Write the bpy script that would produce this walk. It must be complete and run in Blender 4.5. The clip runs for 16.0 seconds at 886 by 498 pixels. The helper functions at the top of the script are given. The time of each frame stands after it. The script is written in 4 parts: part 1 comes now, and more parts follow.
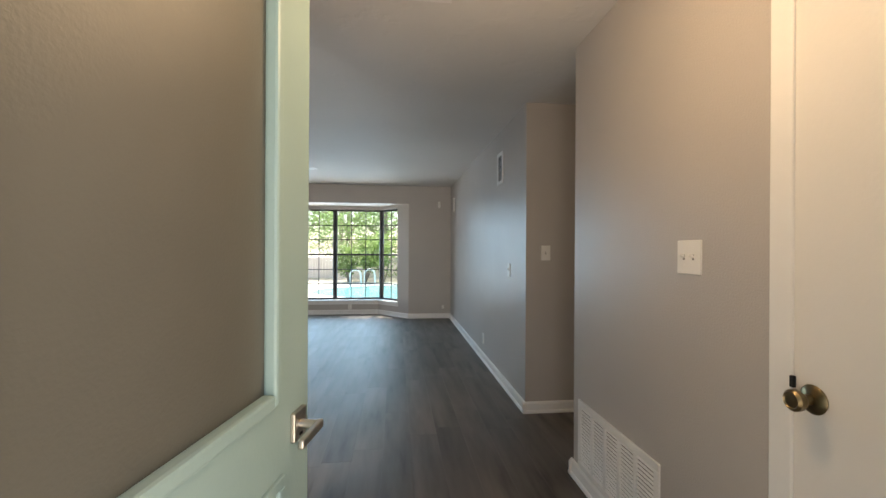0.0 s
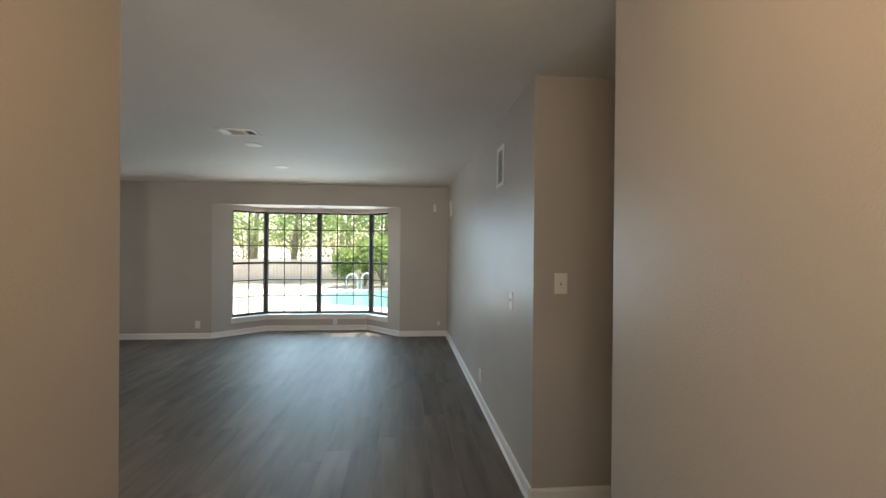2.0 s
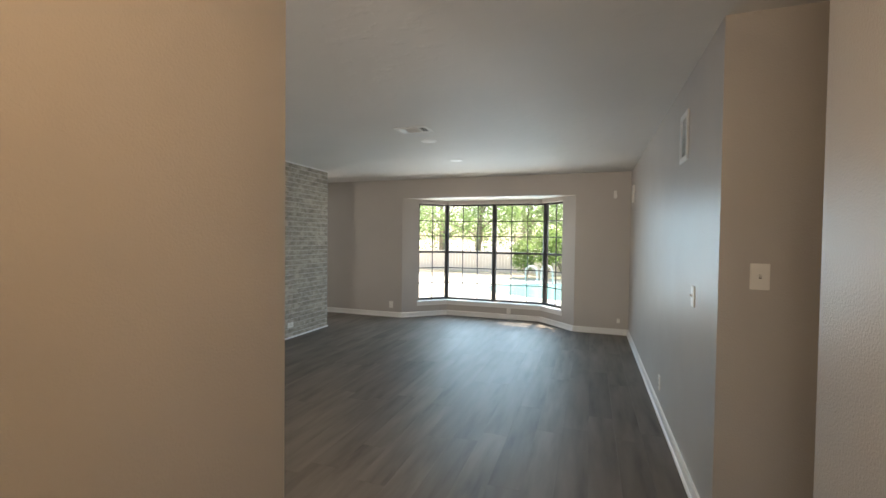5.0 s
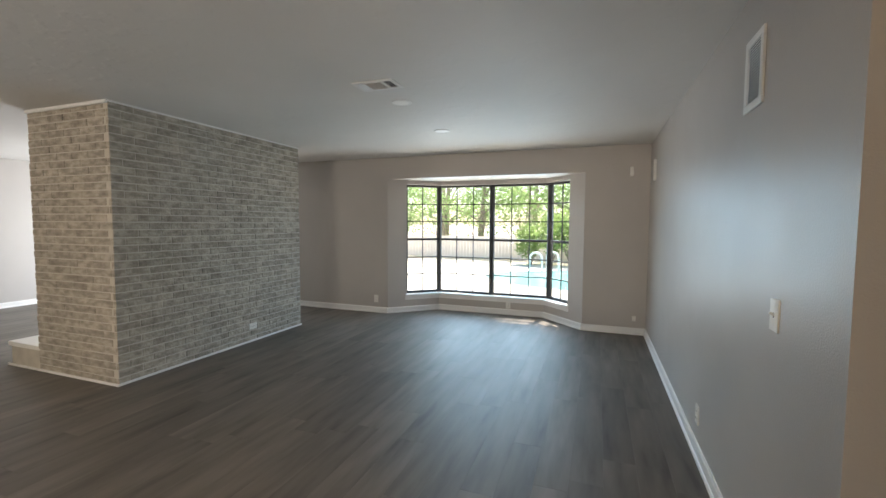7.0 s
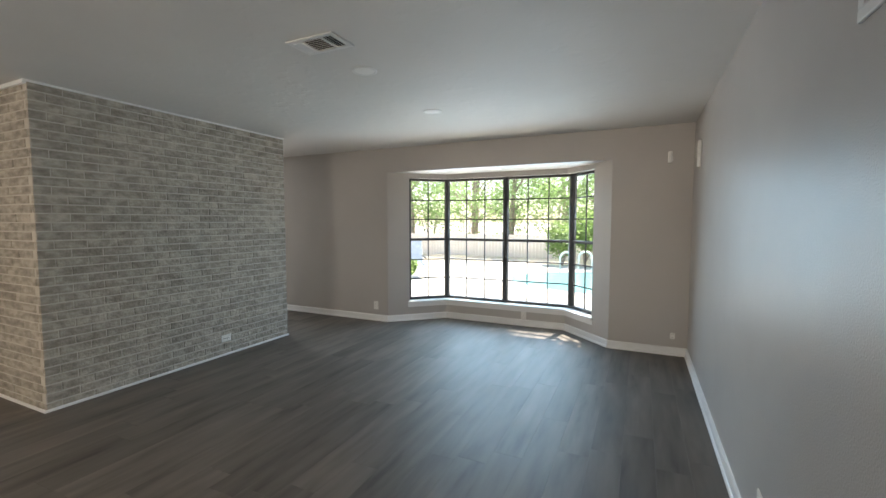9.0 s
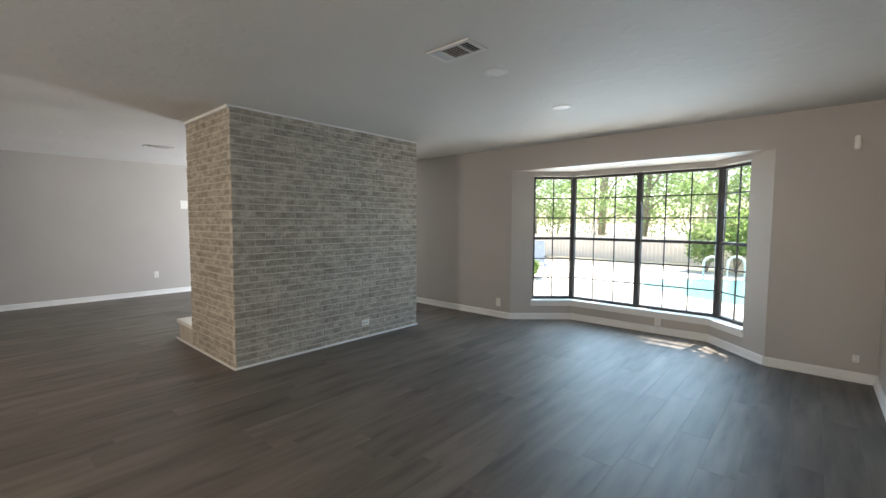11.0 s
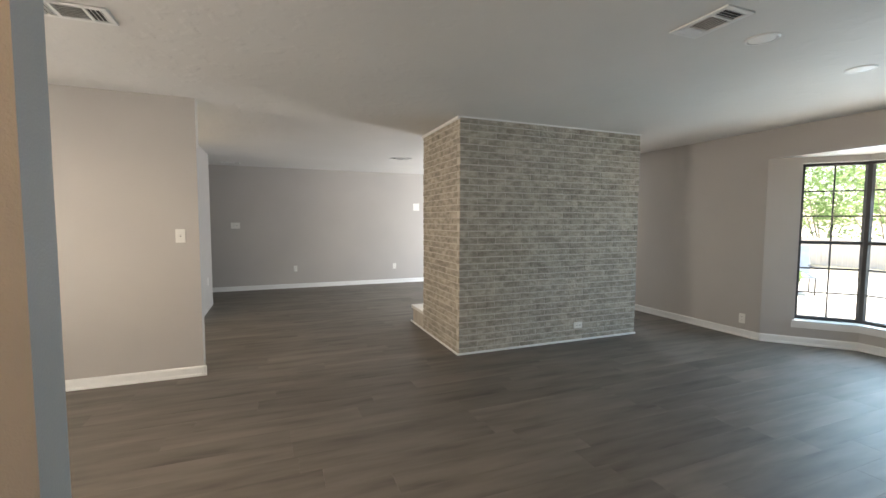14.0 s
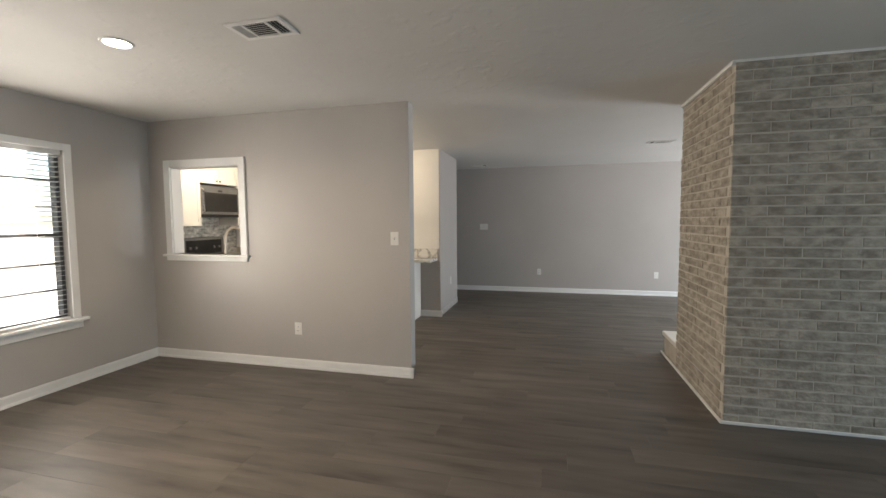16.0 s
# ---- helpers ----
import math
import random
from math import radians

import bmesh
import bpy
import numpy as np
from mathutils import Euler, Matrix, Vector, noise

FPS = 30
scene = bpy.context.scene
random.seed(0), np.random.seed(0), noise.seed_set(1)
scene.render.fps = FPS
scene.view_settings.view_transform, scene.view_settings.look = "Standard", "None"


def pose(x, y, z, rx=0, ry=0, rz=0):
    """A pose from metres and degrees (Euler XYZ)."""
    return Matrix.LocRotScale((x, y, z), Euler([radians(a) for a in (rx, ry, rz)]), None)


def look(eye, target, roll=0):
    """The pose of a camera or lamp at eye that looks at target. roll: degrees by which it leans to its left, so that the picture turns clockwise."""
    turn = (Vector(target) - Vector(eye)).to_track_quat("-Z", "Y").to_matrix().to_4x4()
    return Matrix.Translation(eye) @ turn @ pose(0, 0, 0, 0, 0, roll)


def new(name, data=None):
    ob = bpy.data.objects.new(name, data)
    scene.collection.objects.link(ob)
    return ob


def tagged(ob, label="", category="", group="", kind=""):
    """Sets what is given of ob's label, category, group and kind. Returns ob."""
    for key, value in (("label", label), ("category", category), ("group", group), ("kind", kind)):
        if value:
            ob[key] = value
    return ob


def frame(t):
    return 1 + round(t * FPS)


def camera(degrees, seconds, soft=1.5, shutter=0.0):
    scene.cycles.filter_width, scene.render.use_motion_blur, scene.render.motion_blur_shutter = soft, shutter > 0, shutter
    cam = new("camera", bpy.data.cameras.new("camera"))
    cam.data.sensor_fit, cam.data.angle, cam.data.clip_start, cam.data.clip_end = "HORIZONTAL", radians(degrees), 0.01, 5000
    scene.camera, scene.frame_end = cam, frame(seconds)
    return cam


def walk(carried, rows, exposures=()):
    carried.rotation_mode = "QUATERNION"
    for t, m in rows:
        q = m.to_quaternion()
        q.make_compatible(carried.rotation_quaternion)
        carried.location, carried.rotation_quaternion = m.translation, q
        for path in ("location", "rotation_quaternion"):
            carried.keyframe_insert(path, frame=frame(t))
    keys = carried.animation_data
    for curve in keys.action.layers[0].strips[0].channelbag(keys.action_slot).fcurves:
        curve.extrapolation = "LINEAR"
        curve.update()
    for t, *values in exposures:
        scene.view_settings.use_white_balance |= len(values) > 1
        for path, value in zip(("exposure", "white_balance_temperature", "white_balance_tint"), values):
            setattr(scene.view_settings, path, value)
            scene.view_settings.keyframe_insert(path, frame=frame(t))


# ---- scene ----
cam = camera(92.8, 16.0)
PATH = [
    (0, (0.082, 0.047, 1.287), (0.305, 2.034, 1.286), 0.3),
    (0.5, (0.134, 0.31, 1.374), (0.38, 2.295, 1.371), 0.2),
    (1, (0.209, 0.524, 1.452), (0.466, 2.507, 1.449), 0.2),
    (1.5, (0.306, 0.75, 1.467), (0.581, 2.731, 1.463), 0.3),
    (2, (0.356, 0.932, 1.459), (0.548, 2.923, 1.451), 0.5),
    (2.5, (0.395, 1.088, 1.475), (0.448, 3.088, 1.463), 0.4),
    (3, (0.447, 1.159, 1.482), (0.252, 3.149, 1.468), 0.4),
    (3.5, (0.497, 1.178, 1.472), (0.039, 3.125, 1.459), 0.6),
    (4, (0.528, 1.162, 1.466), (-0.071, 3.07, 1.446), 0.6),
    (4.5, (0.524, 1.082, 1.447), (-0.112, 2.978, 1.413), 0.6),
    (5, (0.539, 1.019, 1.411), (-0.119, 2.907, 1.362), 0.7),
    (7.5, (0.479, 2.222, 1.428), (-0.21, 4.095, 1.297), 0.2),
    (8, (0.533, 2.485, 1.429), (-0.161, 4.355, 1.295), 0.1),
    (8.5, (0.563, 2.705, 1.432), (-0.149, 4.57, 1.296), 0.1),
    (9, (0.617, 2.785, 1.433), (-0.228, 4.594, 1.301), 0.0),
    (11.5, (0.634, 2.667, 1.395), (-0.763, 4.092, 1.265), 0.4),
    (12, (0.663, 2.656, 1.402), (-0.821, 3.991, 1.276), 0.4),
    (12.5, (0.745, 2.599, 1.375), (-0.859, 3.788, 1.253), 0.2),
    (13, (0.77, 2.592, 1.383), (-0.928, 3.641, 1.254), 0.2),
    (13.5, (0.72, 2.562, 1.373), (-1.058, 3.467, 1.247), 0.2),
    (14, (0.554, 2.571, 1.391), (-1.3, 3.31, 1.258), 0.2),
    (14.5, (0.372, 2.637, 1.39), (-1.566, 3.111, 1.258), 0.2),
    (15, (0.15, 2.734, 1.403), (-1.836, 2.92, 1.267), -0.1),
    (15.5, (-0.066, 2.94, 1.413), (-2.057, 2.814, 1.274), -0.3),
    (16, (-0.161, 3.149, 1.407), (-2.095, 2.658, 1.274), -0.4),
]
EXPOSURES = [(0, 1.45, 7000, 13), (1.5, 1.35, 7300, 13), (3, 1.56, 8000, 14), (5, 1.65, 7600, 14), (9, 1.68, 7150, 13), (12.5, 1.65, 7080, 13), (13.5, 1.72, 7250, 13), (14.5, 2.1, 7350, 13), (15.4, 1.96, 7350, 13), (16, 1.57, 7150, 13)]
walk(cam, [(t, look(eye, target, roll)) for t, eye, target, roll in PATH], EXPOSURES)

# ---- world, sun, lamps ----
world = bpy.data.worlds.new("sky")
scene.world = world
world.use_nodes = True
wn = world.node_tree.nodes
sky = wn.new("ShaderNodeTexSky")
sky.sky_type, sky.sun_disc = "NISHITA", False
sky.sun_elevation, sky.sun_rotation = radians(64), radians(14)
wn["Background"].inputs[1].default_value = 0.15
world.node_tree.links.new(sky.outputs[0], wn["Background"].inputs[0])
sun = new("sun", bpy.data.lights.new("sun", "SUN"))
sun.data.energy, sun.data.angle, sun.data.color = 5.0, radians(0.53), (1.0, 0.95, 0.86)
sun.matrix_world = look((0, 0, 0), (-math.sin(radians(14)) * math.cos(radians(64)), -math.cos(radians(14)) * math.cos(radians(64)), -math.sin(radians(64))))


def area_lamp(name, eye, target, w, h, watts, colour):
    ob = new(name, bpy.data.lights.new(name, "AREA"))
    ob.data.shape, ob.data.size, ob.data.size_y = "RECTANGLE", w, h
    ob.data.energy, ob.data.color = watts, colour
    ob.matrix_world = look(eye, target)
    return ob


def spot_lamp(name, eye, target, watts, colour, size=0.07, angle=150):
    ob = new(name, bpy.data.lights.new(name, "SPOT"))
    ob.data.energy, ob.data.color, ob.data.shadow_soft_size = watts, colour, size
    ob.data.spot_size, ob.data.spot_blend = radians(angle), 0.6
    ob.matrix_world = look(eye, target)
    return ob


def point_lamp(name, eye, watts, colour, size=0.08):
    ob = new(name, bpy.data.lights.new(name, "POINT"))
    ob.data.energy, ob.data.color, ob.data.shadow_soft_size = watts, colour, size
    ob.location = eye
    return ob


DAY = (0.42, 0.70, 1.0)
bay = area_lamp("bay_daylight", (-1.14, 8.74, 1.2), (-1.14, 6.5, 0.2), 2.2, 1.7, 22, DAY)
bay.data.spread = radians(142)
area_lamp("dining_daylight", (-2.13, -1.12, 1.3), (-0.9, 2.0, 1.15), 1.4, 1.4, 33, (1.0, 0.97, 0.93))
area_lamp("family_daylight", (-6.6, 8.1, 1.1), (-6.9, 5.0, 0.6), 1.9, 1.9, 58, (0.74, 0.86, 1.0))
area_lamp("entry_daylight", (0.17, -0.2, 0.7), (0.3, 2.2, 2.3), 0.85, 1.1, 2.6, (1.0, 0.86, 0.68))
for lx, ly, watts in ((-2.12, 0.73, 7.5), (-1.10, 1.64, 23)):
    spot_lamp("dining_can_lamp", (lx, ly, 2.41), (lx, ly, 0), watts, (1.0, 0.86, 0.68), 0.07, 168)
point_lamp("entry_lamp", (0.46, 1.10, 2.03), 6.0, (1.0, 0.70, 0.41), 0.06)
for ly in (-0.9, 0.7):
    point_lamp("kitchen_lamp", (-5.0, ly, 2.30), 9.5, (1.0, 0.85, 0.64), 0.15)

# ---- materials ----


def material(name, colour, rough=0.6, metal=0.0, spec=0.5):
    m = bpy.data.materials.new(name)
    m.use_nodes = True
    b = m.node_tree.nodes["Principled BSDF"]
    b.inputs["Base Color"].default_value = (*colour, 1)
    b.inputs["Roughness"].default_value = rough
    b.inputs["Metallic"].default_value = metal
    b.inputs["Specular IOR Level"].default_value = spec
    return m


def node(m, kind, **values):
    n = m.node_tree.nodes.new(kind)
    for key, value in values.items():
        n.inputs[key.replace("_", " ")].default_value = value
    return n


def link(m, a, b):
    m.node_tree.links.new(a, b)


def coords(m, scale=(1, 1, 1)):
    geo = m.node_tree.nodes.new("ShaderNodeNewGeometry")
    mp = node(m, "ShaderNodeMapping")
    mp.inputs["Scale"].default_value = scale
    link(m, geo.outputs["Position"], mp.inputs["Vector"])
    return mp.outputs[0]


def noise_tex(m, scale, detail=4, stretch=(1, 1, 1), vec=None):
    n = node(m, "ShaderNodeTexNoise", Scale=scale, Detail=detail)
    link(m, vec or coords(m, stretch), n.inputs["Vector"])
    return n.outputs["Fac"]


def ramp(m, fac, stops):
    r = m.node_tree.nodes.new("ShaderNodeValToRGB")
    e = r.color_ramp.elements
    while len(e) < len(stops):
        e.new(0.5)
    for el, (p, c) in zip(e, stops):
        el.position, el.color = p, (*c, 1)
    link(m, fac, r.inputs[0])
    return r.outputs[0]


def bump(m, height, strength, distance):
    b = node(m, "ShaderNodeBump", Strength=strength, Distance=distance)
    link(m, height, b.inputs["Height"])
    link(m, b.outputs[0], m.node_tree.nodes["Principled BSDF"].inputs["Normal"])


def bsdf(m, key):
    return m.node_tree.nodes["Principled BSDF"].inputs[key]


def value_range(m, fac, lo, hi):
    r = node(m, "ShaderNodeMapRange", To_Min=lo, To_Max=hi)
    link(m, fac, r.inputs["Value"])
    return r.outputs[0]


def tinted(name, c1, c2, rough, scale=3.0, bump_scale=0, bump_amount=0.0, metal=0.0, rough2=None, distance=0.004):
    """A surface that drifts between two near colours, with fine relief."""
    m = material(name, c1, rough, metal)
    link(m, ramp(m, noise_tex(m, scale, 5), [(0.3, c1), (0.7, c2)]), bsdf(m, "Base Color"))
    link(m, value_range(m, noise_tex(m, scale * 3.1, 3), rough, rough2 or rough + 0.1), bsdf(m, "Roughness"))
    if bump_scale:
        bump(m, noise_tex(m, bump_scale, 3), bump_amount, distance)
    return m


WALL = tinted("grey_wall_paint", (0.445, 0.42, 0.40), (0.475, 0.45, 0.425), 0.30, 1.3, 150, 0.5, rough2=0.42, distance=0.0025)
bsdf(WALL, "Specular IOR Level").default_value = 0.38
CEIL = tinted("ceiling_paint", (0.66, 0.65, 0.63), (0.71, 0.70, 0.68), 0.6, 0.9, 0, rough2=0.75)
vor = noise_tex(CEIL, 9, 5)
bump(CEIL, ramp(CEIL, vor, [(0.52, (0, 0, 0)), (0.68, (1, 1, 1))]), 0.4, 0.004)
TRIM = tinted("white_trim_paint", (0.74, 0.74, 0.73), (0.80, 0.80, 0.79), 0.35, 2.0, 60, 0.08)
DOOR_WHITE = tinted("white_door_paint", (0.70, 0.69, 0.67), (0.75, 0.74, 0.72), 0.4, 2.0, 80, 0.15)
MINT = tinted("mint_door_paint", (0.335, 0.465, 0.43), (0.365, 0.495, 0.46), 0.38, 2.0, 90, 0.15)
PLATE = tinted("white_plastic", (0.75, 0.74, 0.70), (0.78, 0.77, 0.74), 0.35, 8.0)
BRONZE = tinted("dark_bronze_frame", (0.035, 0.035, 0.037), (0.055, 0.053, 0.052), 0.45, 6.0)
STEEL = tinted("brushed_steel", (0.17, 0.172, 0.178), (0.22, 0.222, 0.23), 0.34, 5.0, metal=0.85)
NICKEL = tinted("satin_nickel", (0.50, 0.46, 0.40), (0.60, 0.56, 0.50), 0.30, 20.0, metal=1.0)
BRASS = tinted("antique_brass", (0.17, 0.13, 0.07), (0.25, 0.20, 0.12), 0.28, 40.0, metal=1.0)
CHROME = material("polished_rail", (0.8, 0.8, 0.8), 0.15, 1.0)
BLACK = tinted("black_gloss", (0.012, 0.012, 0.013), (0.02, 0.02, 0.02), 0.16, 5.0)
bsdf(BLACK, "Specular IOR Level").default_value = 0.25
DARK = tinted("dark_void", (0.02, 0.02, 0.02), (0.03, 0.03, 0.03), 0.8, 8.0)
# dark grey that stands in for shade inside vents and switch slots
RECESS_GREY = tinted("shaded_recess_grey", (0.10, 0.095, 0.09), (0.15, 0.145, 0.14), 0.9, 20.0)
CABINET = tinted("white_cabinet_paint", (0.76, 0.75, 0.72), (0.80, 0.79, 0.76), 0.35, 2.0)
VINYL = tinted("white_blind_vinyl", (0.72, 0.72, 0.71), (0.78, 0.78, 0.77), 0.5, 6.0)

GLASS = bpy.data.materials.new("window_glass")
GLASS.use_nodes = True
gn = GLASS.node_tree.nodes
gn.remove(gn["Principled BSDF"])
tr, gl, mix = (gn.new(k) for k in ("ShaderNodeBsdfTransparent", "ShaderNodeBsdfGlossy", "ShaderNodeMixShader"))
tr.inputs[0].default_value = (0.93, 0.95, 0.94, 1)
gl.inputs["Roughness"].default_value = 0.02
mix.inputs[0].default_value = 0.004
link(GLASS, tr.outputs[0], mix.inputs[1])
link(GLASS, gl.outputs[0], mix.inputs[2])
link(GLASS, mix.outputs[0], gn["Material Output"].inputs[0])

FROST = tinted("obscure_door_glass", (0.122, 0.116, 0.092), (0.140, 0.133, 0.106), 0.42, 3.0, 160, 0.2, rough2=0.48, distance=0.003)

LENS_ON = material("lit_lamp_lens", (1, 1, 1), 0.4)
bsdf(LENS_ON, "Emission Color").default_value = (1.0, 0.86, 0.66, 1)
bsdf(LENS_ON, "Emission Strength").default_value = 12.0
LENS_OFF = material("opal_lamp_lens", (0.85, 0.85, 0.84), 0.4)

# grey-brown vinyl planks, each with its own tone and long grain
PLANK = material("grey_vinyl_plank", (0.10, 0.09, 0.085), 0.4)
oi = PLANK.node_tree.nodes.new("ShaderNodeObjectInfo")
gi = PLANK.node_tree.nodes.new("ShaderNodeNewGeometry")
addr = node(PLANK, "ShaderNodeMath")
link(PLANK, oi.outputs["Random"], addr.inputs[0])
link(PLANK, gi.outputs["Random Per Island"], addr.inputs[1])
shift = node(PLANK, "ShaderNodeCombineXYZ")
scl = node(PLANK, "ShaderNodeMath")
scl.operation = "MULTIPLY"
scl.inputs[1].default_value = 37.0
link(PLANK, addr.outputs[0], scl.inputs[0])
link(PLANK, scl.outputs[0], shift.inputs[2])
vadd = PLANK.node_tree.nodes.new("ShaderNodeVectorMath")
link(PLANK, coords(PLANK, (7, 1.0, 1)), vadd.inputs[0])
link(PLANK, shift.outputs[0], vadd.inputs[1])
grain = noise_tex(PLANK, 1.6, 8, vec=vadd.outputs[0])
tone = ramp(PLANK, grain, [(0.26, (0.062, 0.053, 0.045)), (0.40, (0.108, 0.094, 0.080)), (0.55, (0.138, 0.120, 0.103)), (0.75, (0.172, 0.150, 0.130))])
fracn = node(PLANK, "ShaderNodeMath")
fracn.operation = "FRACT"
link(PLANK, addr.outputs[0], fracn.inputs[0])
hsv = PLANK.node_tree.nodes.new("ShaderNodeHueSaturation")
link(PLANK, value_range(PLANK, fracn.outputs[0], 0.86, 1.14), hsv.inputs["Value"])
link(PLANK, tone, hsv.inputs["Color"])
link(PLANK, hsv.outputs[0], bsdf(PLANK, "Base Color"))
link(PLANK, value_range(PLANK, noise_tex(PLANK, 2.2, 4), 0.42, 0.56), bsdf(PLANK, "Roughness"))
bump(PLANK, grain, 0.06, 0.003)
bsdf(PLANK, "Specular IOR Level").default_value = 0.42

# limewashed brick: grey clay, uneven white wash
def brick_material(name, dark, mid, pale):
    m = material(name, mid, 0.85)
    o = m.node_tree.nodes.new("ShaderNodeObjectInfo")
    g = m.node_tree.nodes.new("ShaderNodeNewGeometry")
    a = node(m, "ShaderNodeMath")
    link(m, o.outputs["Random"], a.inputs[0])
    link(m, g.outputs["Random Per Island"], a.inputs[1])
    f = node(m, "ShaderNodeMath")
    f.operation = "FRACT"
    link(m, a.outputs[0], f.inputs[0])
    wash = noise_tex(m, 15, 9, (0.8, 0.8, 1.6))
    c = ramp(m, wash, [(0.33, dark), (0.48, mid), (0.64, pale)])
    h = m.node_tree.nodes.new("ShaderNodeHueSaturation")
    link(m, value_range(m, f.outputs[0], 0.87, 1.10), h.inputs["Value"])
    link(m, c, h.inputs["Color"])
    link(m, h.outputs[0], bsdf(m, "Base Color"))
    bump(m, noise_tex(m, 36, 7), 1.0, 0.013)
    return m


BRICK = brick_material("limewashed_brick", (0.262, 0.235, 0.193), (0.348, 0.313, 0.263), (0.462, 0.421, 0.36))
MORTAR = tinted("limewashed_mortar", (0.47, 0.435, 0.38), (0.57, 0.53, 0.465), 0.9, 9.0, 90, 0.5)
MARBLE = material("white_veined_stone", (0.75, 0.75, 0.74), 0.2)
link(MARBLE, ramp(MARBLE, noise_tex(MARBLE, 6, 9), [(0.42, (0.75, 0.75, 0.73)), (0.5, (0.30, 0.30, 0.30)), (0.56, (0.72, 0.72, 0.70))]), bsdf(MARBLE, "Base Color"))
MOSAIC = brick_material("grey_mosaic_tile", (0.22, 0.22, 0.21), (0.42, 0.42, 0.40), (0.68, 0.67, 0.64))

CONCRETE = tinted("pale_pool_deck", (0.72, 0.69, 0.65), (0.78, 0.75, 0.71), 0.85, 0.8, 40, 0.3)
SOIL = tinted("leaf_strewn_ground", (0.52, 0.46, 0.39), (0.64, 0.57, 0.49), 0.95, 0.6, 12, 0.5)
FENCE = tinted("cedar_fence_board", (0.80, 0.70, 0.60), (0.86, 0.77, 0.67), 0.8, 4.0, 40, 0.3)
WATER = material("pool_water", (0.22, 0.58, 0.64), 0.05)
bump(WATER, noise_tex(WATER, 4, 3), 0.25, 0.03)
BARK = tinted("grey_bark", (0.26, 0.22, 0.18), (0.38, 0.33, 0.28), 0.9, 7.0, 30, 0.7)
SIDING = tinted("outside_wall_brick", (0.36, 0.30, 0.26), (0.44, 0.38, 0.33), 0.85, 3.0)
ROOF = tinted("grey_shingle_roof", (0.09, 0.085, 0.08), (0.14, 0.13, 0.12), 0.9, 8.0)
LOUNGE = tinted("pale_blue_sling_fabric", (0.30, 0.36, 0.44), (0.38, 0.44, 0.52), 0.7, 8.0)


def leaf_material(name, a, b, c):
    m = material(name, b, 0.55)
    g = m.node_tree.nodes.new("ShaderNodeNewGeometry")
    link(m, ramp(m, g.outputs["Random Per Island"], [(0.0, a), (0.6, b), (1.0, c)]), bsdf(m, "Base Color"))
    t = m.node_tree.nodes.new("ShaderNodeBsdfTranslucent")
    t.inputs[0].default_value = (c[0] * 1.7, c[1] * 2.0, c[2] * 1.7, 1)
    x = m.node_tree.nodes.new("ShaderNodeMixShader")
    x.inputs[0].default_value = 0.5
    link(m, m.node_tree.nodes["Principled BSDF"].outputs[0], x.inputs[1])
    link(m, t.outputs[0], x.inputs[2])
    link(m, x.outputs[0], m.node_tree.nodes["Material Output"].inputs[0])
    return m


LEAF = leaf_material("tree_leaf", (0.09, 0.14, 0.06), (0.16, 0.23, 0.11), (0.26, 0.32, 0.17))
LEAF_DARK = leaf_material("shrub_leaf", (0.08, 0.13, 0.045), (0.14, 0.21, 0.08), (0.23, 0.28, 0.12))

# ---- mesh helpers ----
HOME = {}


def box(bm, x0, x1, y0, y1, z0, z1, bevel=0.0, m=None):
    """An upright box, its edges rounded by bevel; m moves it."""
    made = bmesh.ops.create_cube(bm, size=1)["verts"]
    for v in made:
        v.co = Vector((x0 + (v.co.x + 0.5) * (x1 - x0), y0 + (v.co.y + 0.5) * (y1 - y0), z0 + (v.co.z + 0.5) * (z1 - z0)))
    if bevel:
        edges = list({e for v in made for e in v.link_edges})
        made = bmesh.ops.bevel(bm, geom=edges, offset=bevel, segments=2, affect="EDGES", profile=0.5)["verts"]
    if m:
        bmesh.ops.transform(bm, matrix=m, verts=made)
    return bm


def boxes(*dims, bevel=0.0):
    bm = bmesh.new()
    for d in dims:
        box(bm, *d, bevel=bevel)
    return bm


def lathe(bm, profile, m=None, steps=28):
    """A turned shape round z: profile of (radius, height)."""
    rings = []
    for r, z in profile:
        rings.append([bm.verts.new((r * math.cos(2 * math.pi * i / steps), r * math.sin(2 * math.pi * i / steps), z)) for i in range(steps)])
    for a, b in zip(rings, rings[1:]):
        for i in range(steps):
            bm.faces.new((a[i], a[(i + 1) % steps], b[(i + 1) % steps], b[i]))
    bm.faces.new(rings[0][::-1])
    bm.faces.new(rings[-1])
    if m:
        bmesh.ops.transform(bm, matrix=m, verts=[v for r in rings for v in r])
    return bm


def tube(bm, points, radius, steps=10):
    """A round bar along points."""
    pts = [Vector(p) for p in points]
    rings = []
    for i, p in enumerate(pts):
        d = (pts[min(i + 1, len(pts) - 1)] - pts[max(i - 1, 0)]).normalized()
        q = d.to_track_quat("Z", "Y")
        r = radius[i] if isinstance(radius, (list, tuple)) else radius
        rings.append([bm.verts.new(p + q @ Vector((r * math.cos(2 * math.pi * k / steps), r * math.sin(2 * math.pi * k / steps), 0))) for k in range(steps)])
    for a, b in zip(rings, rings[1:]):
        for k in range(steps):
            bm.faces.new((a[k], a[(k + 1) % steps], b[(k + 1) % steps], b[k]))
    bm.faces.new(rings[0][::-1])
    bm.faces.new(rings[-1])
    return bm


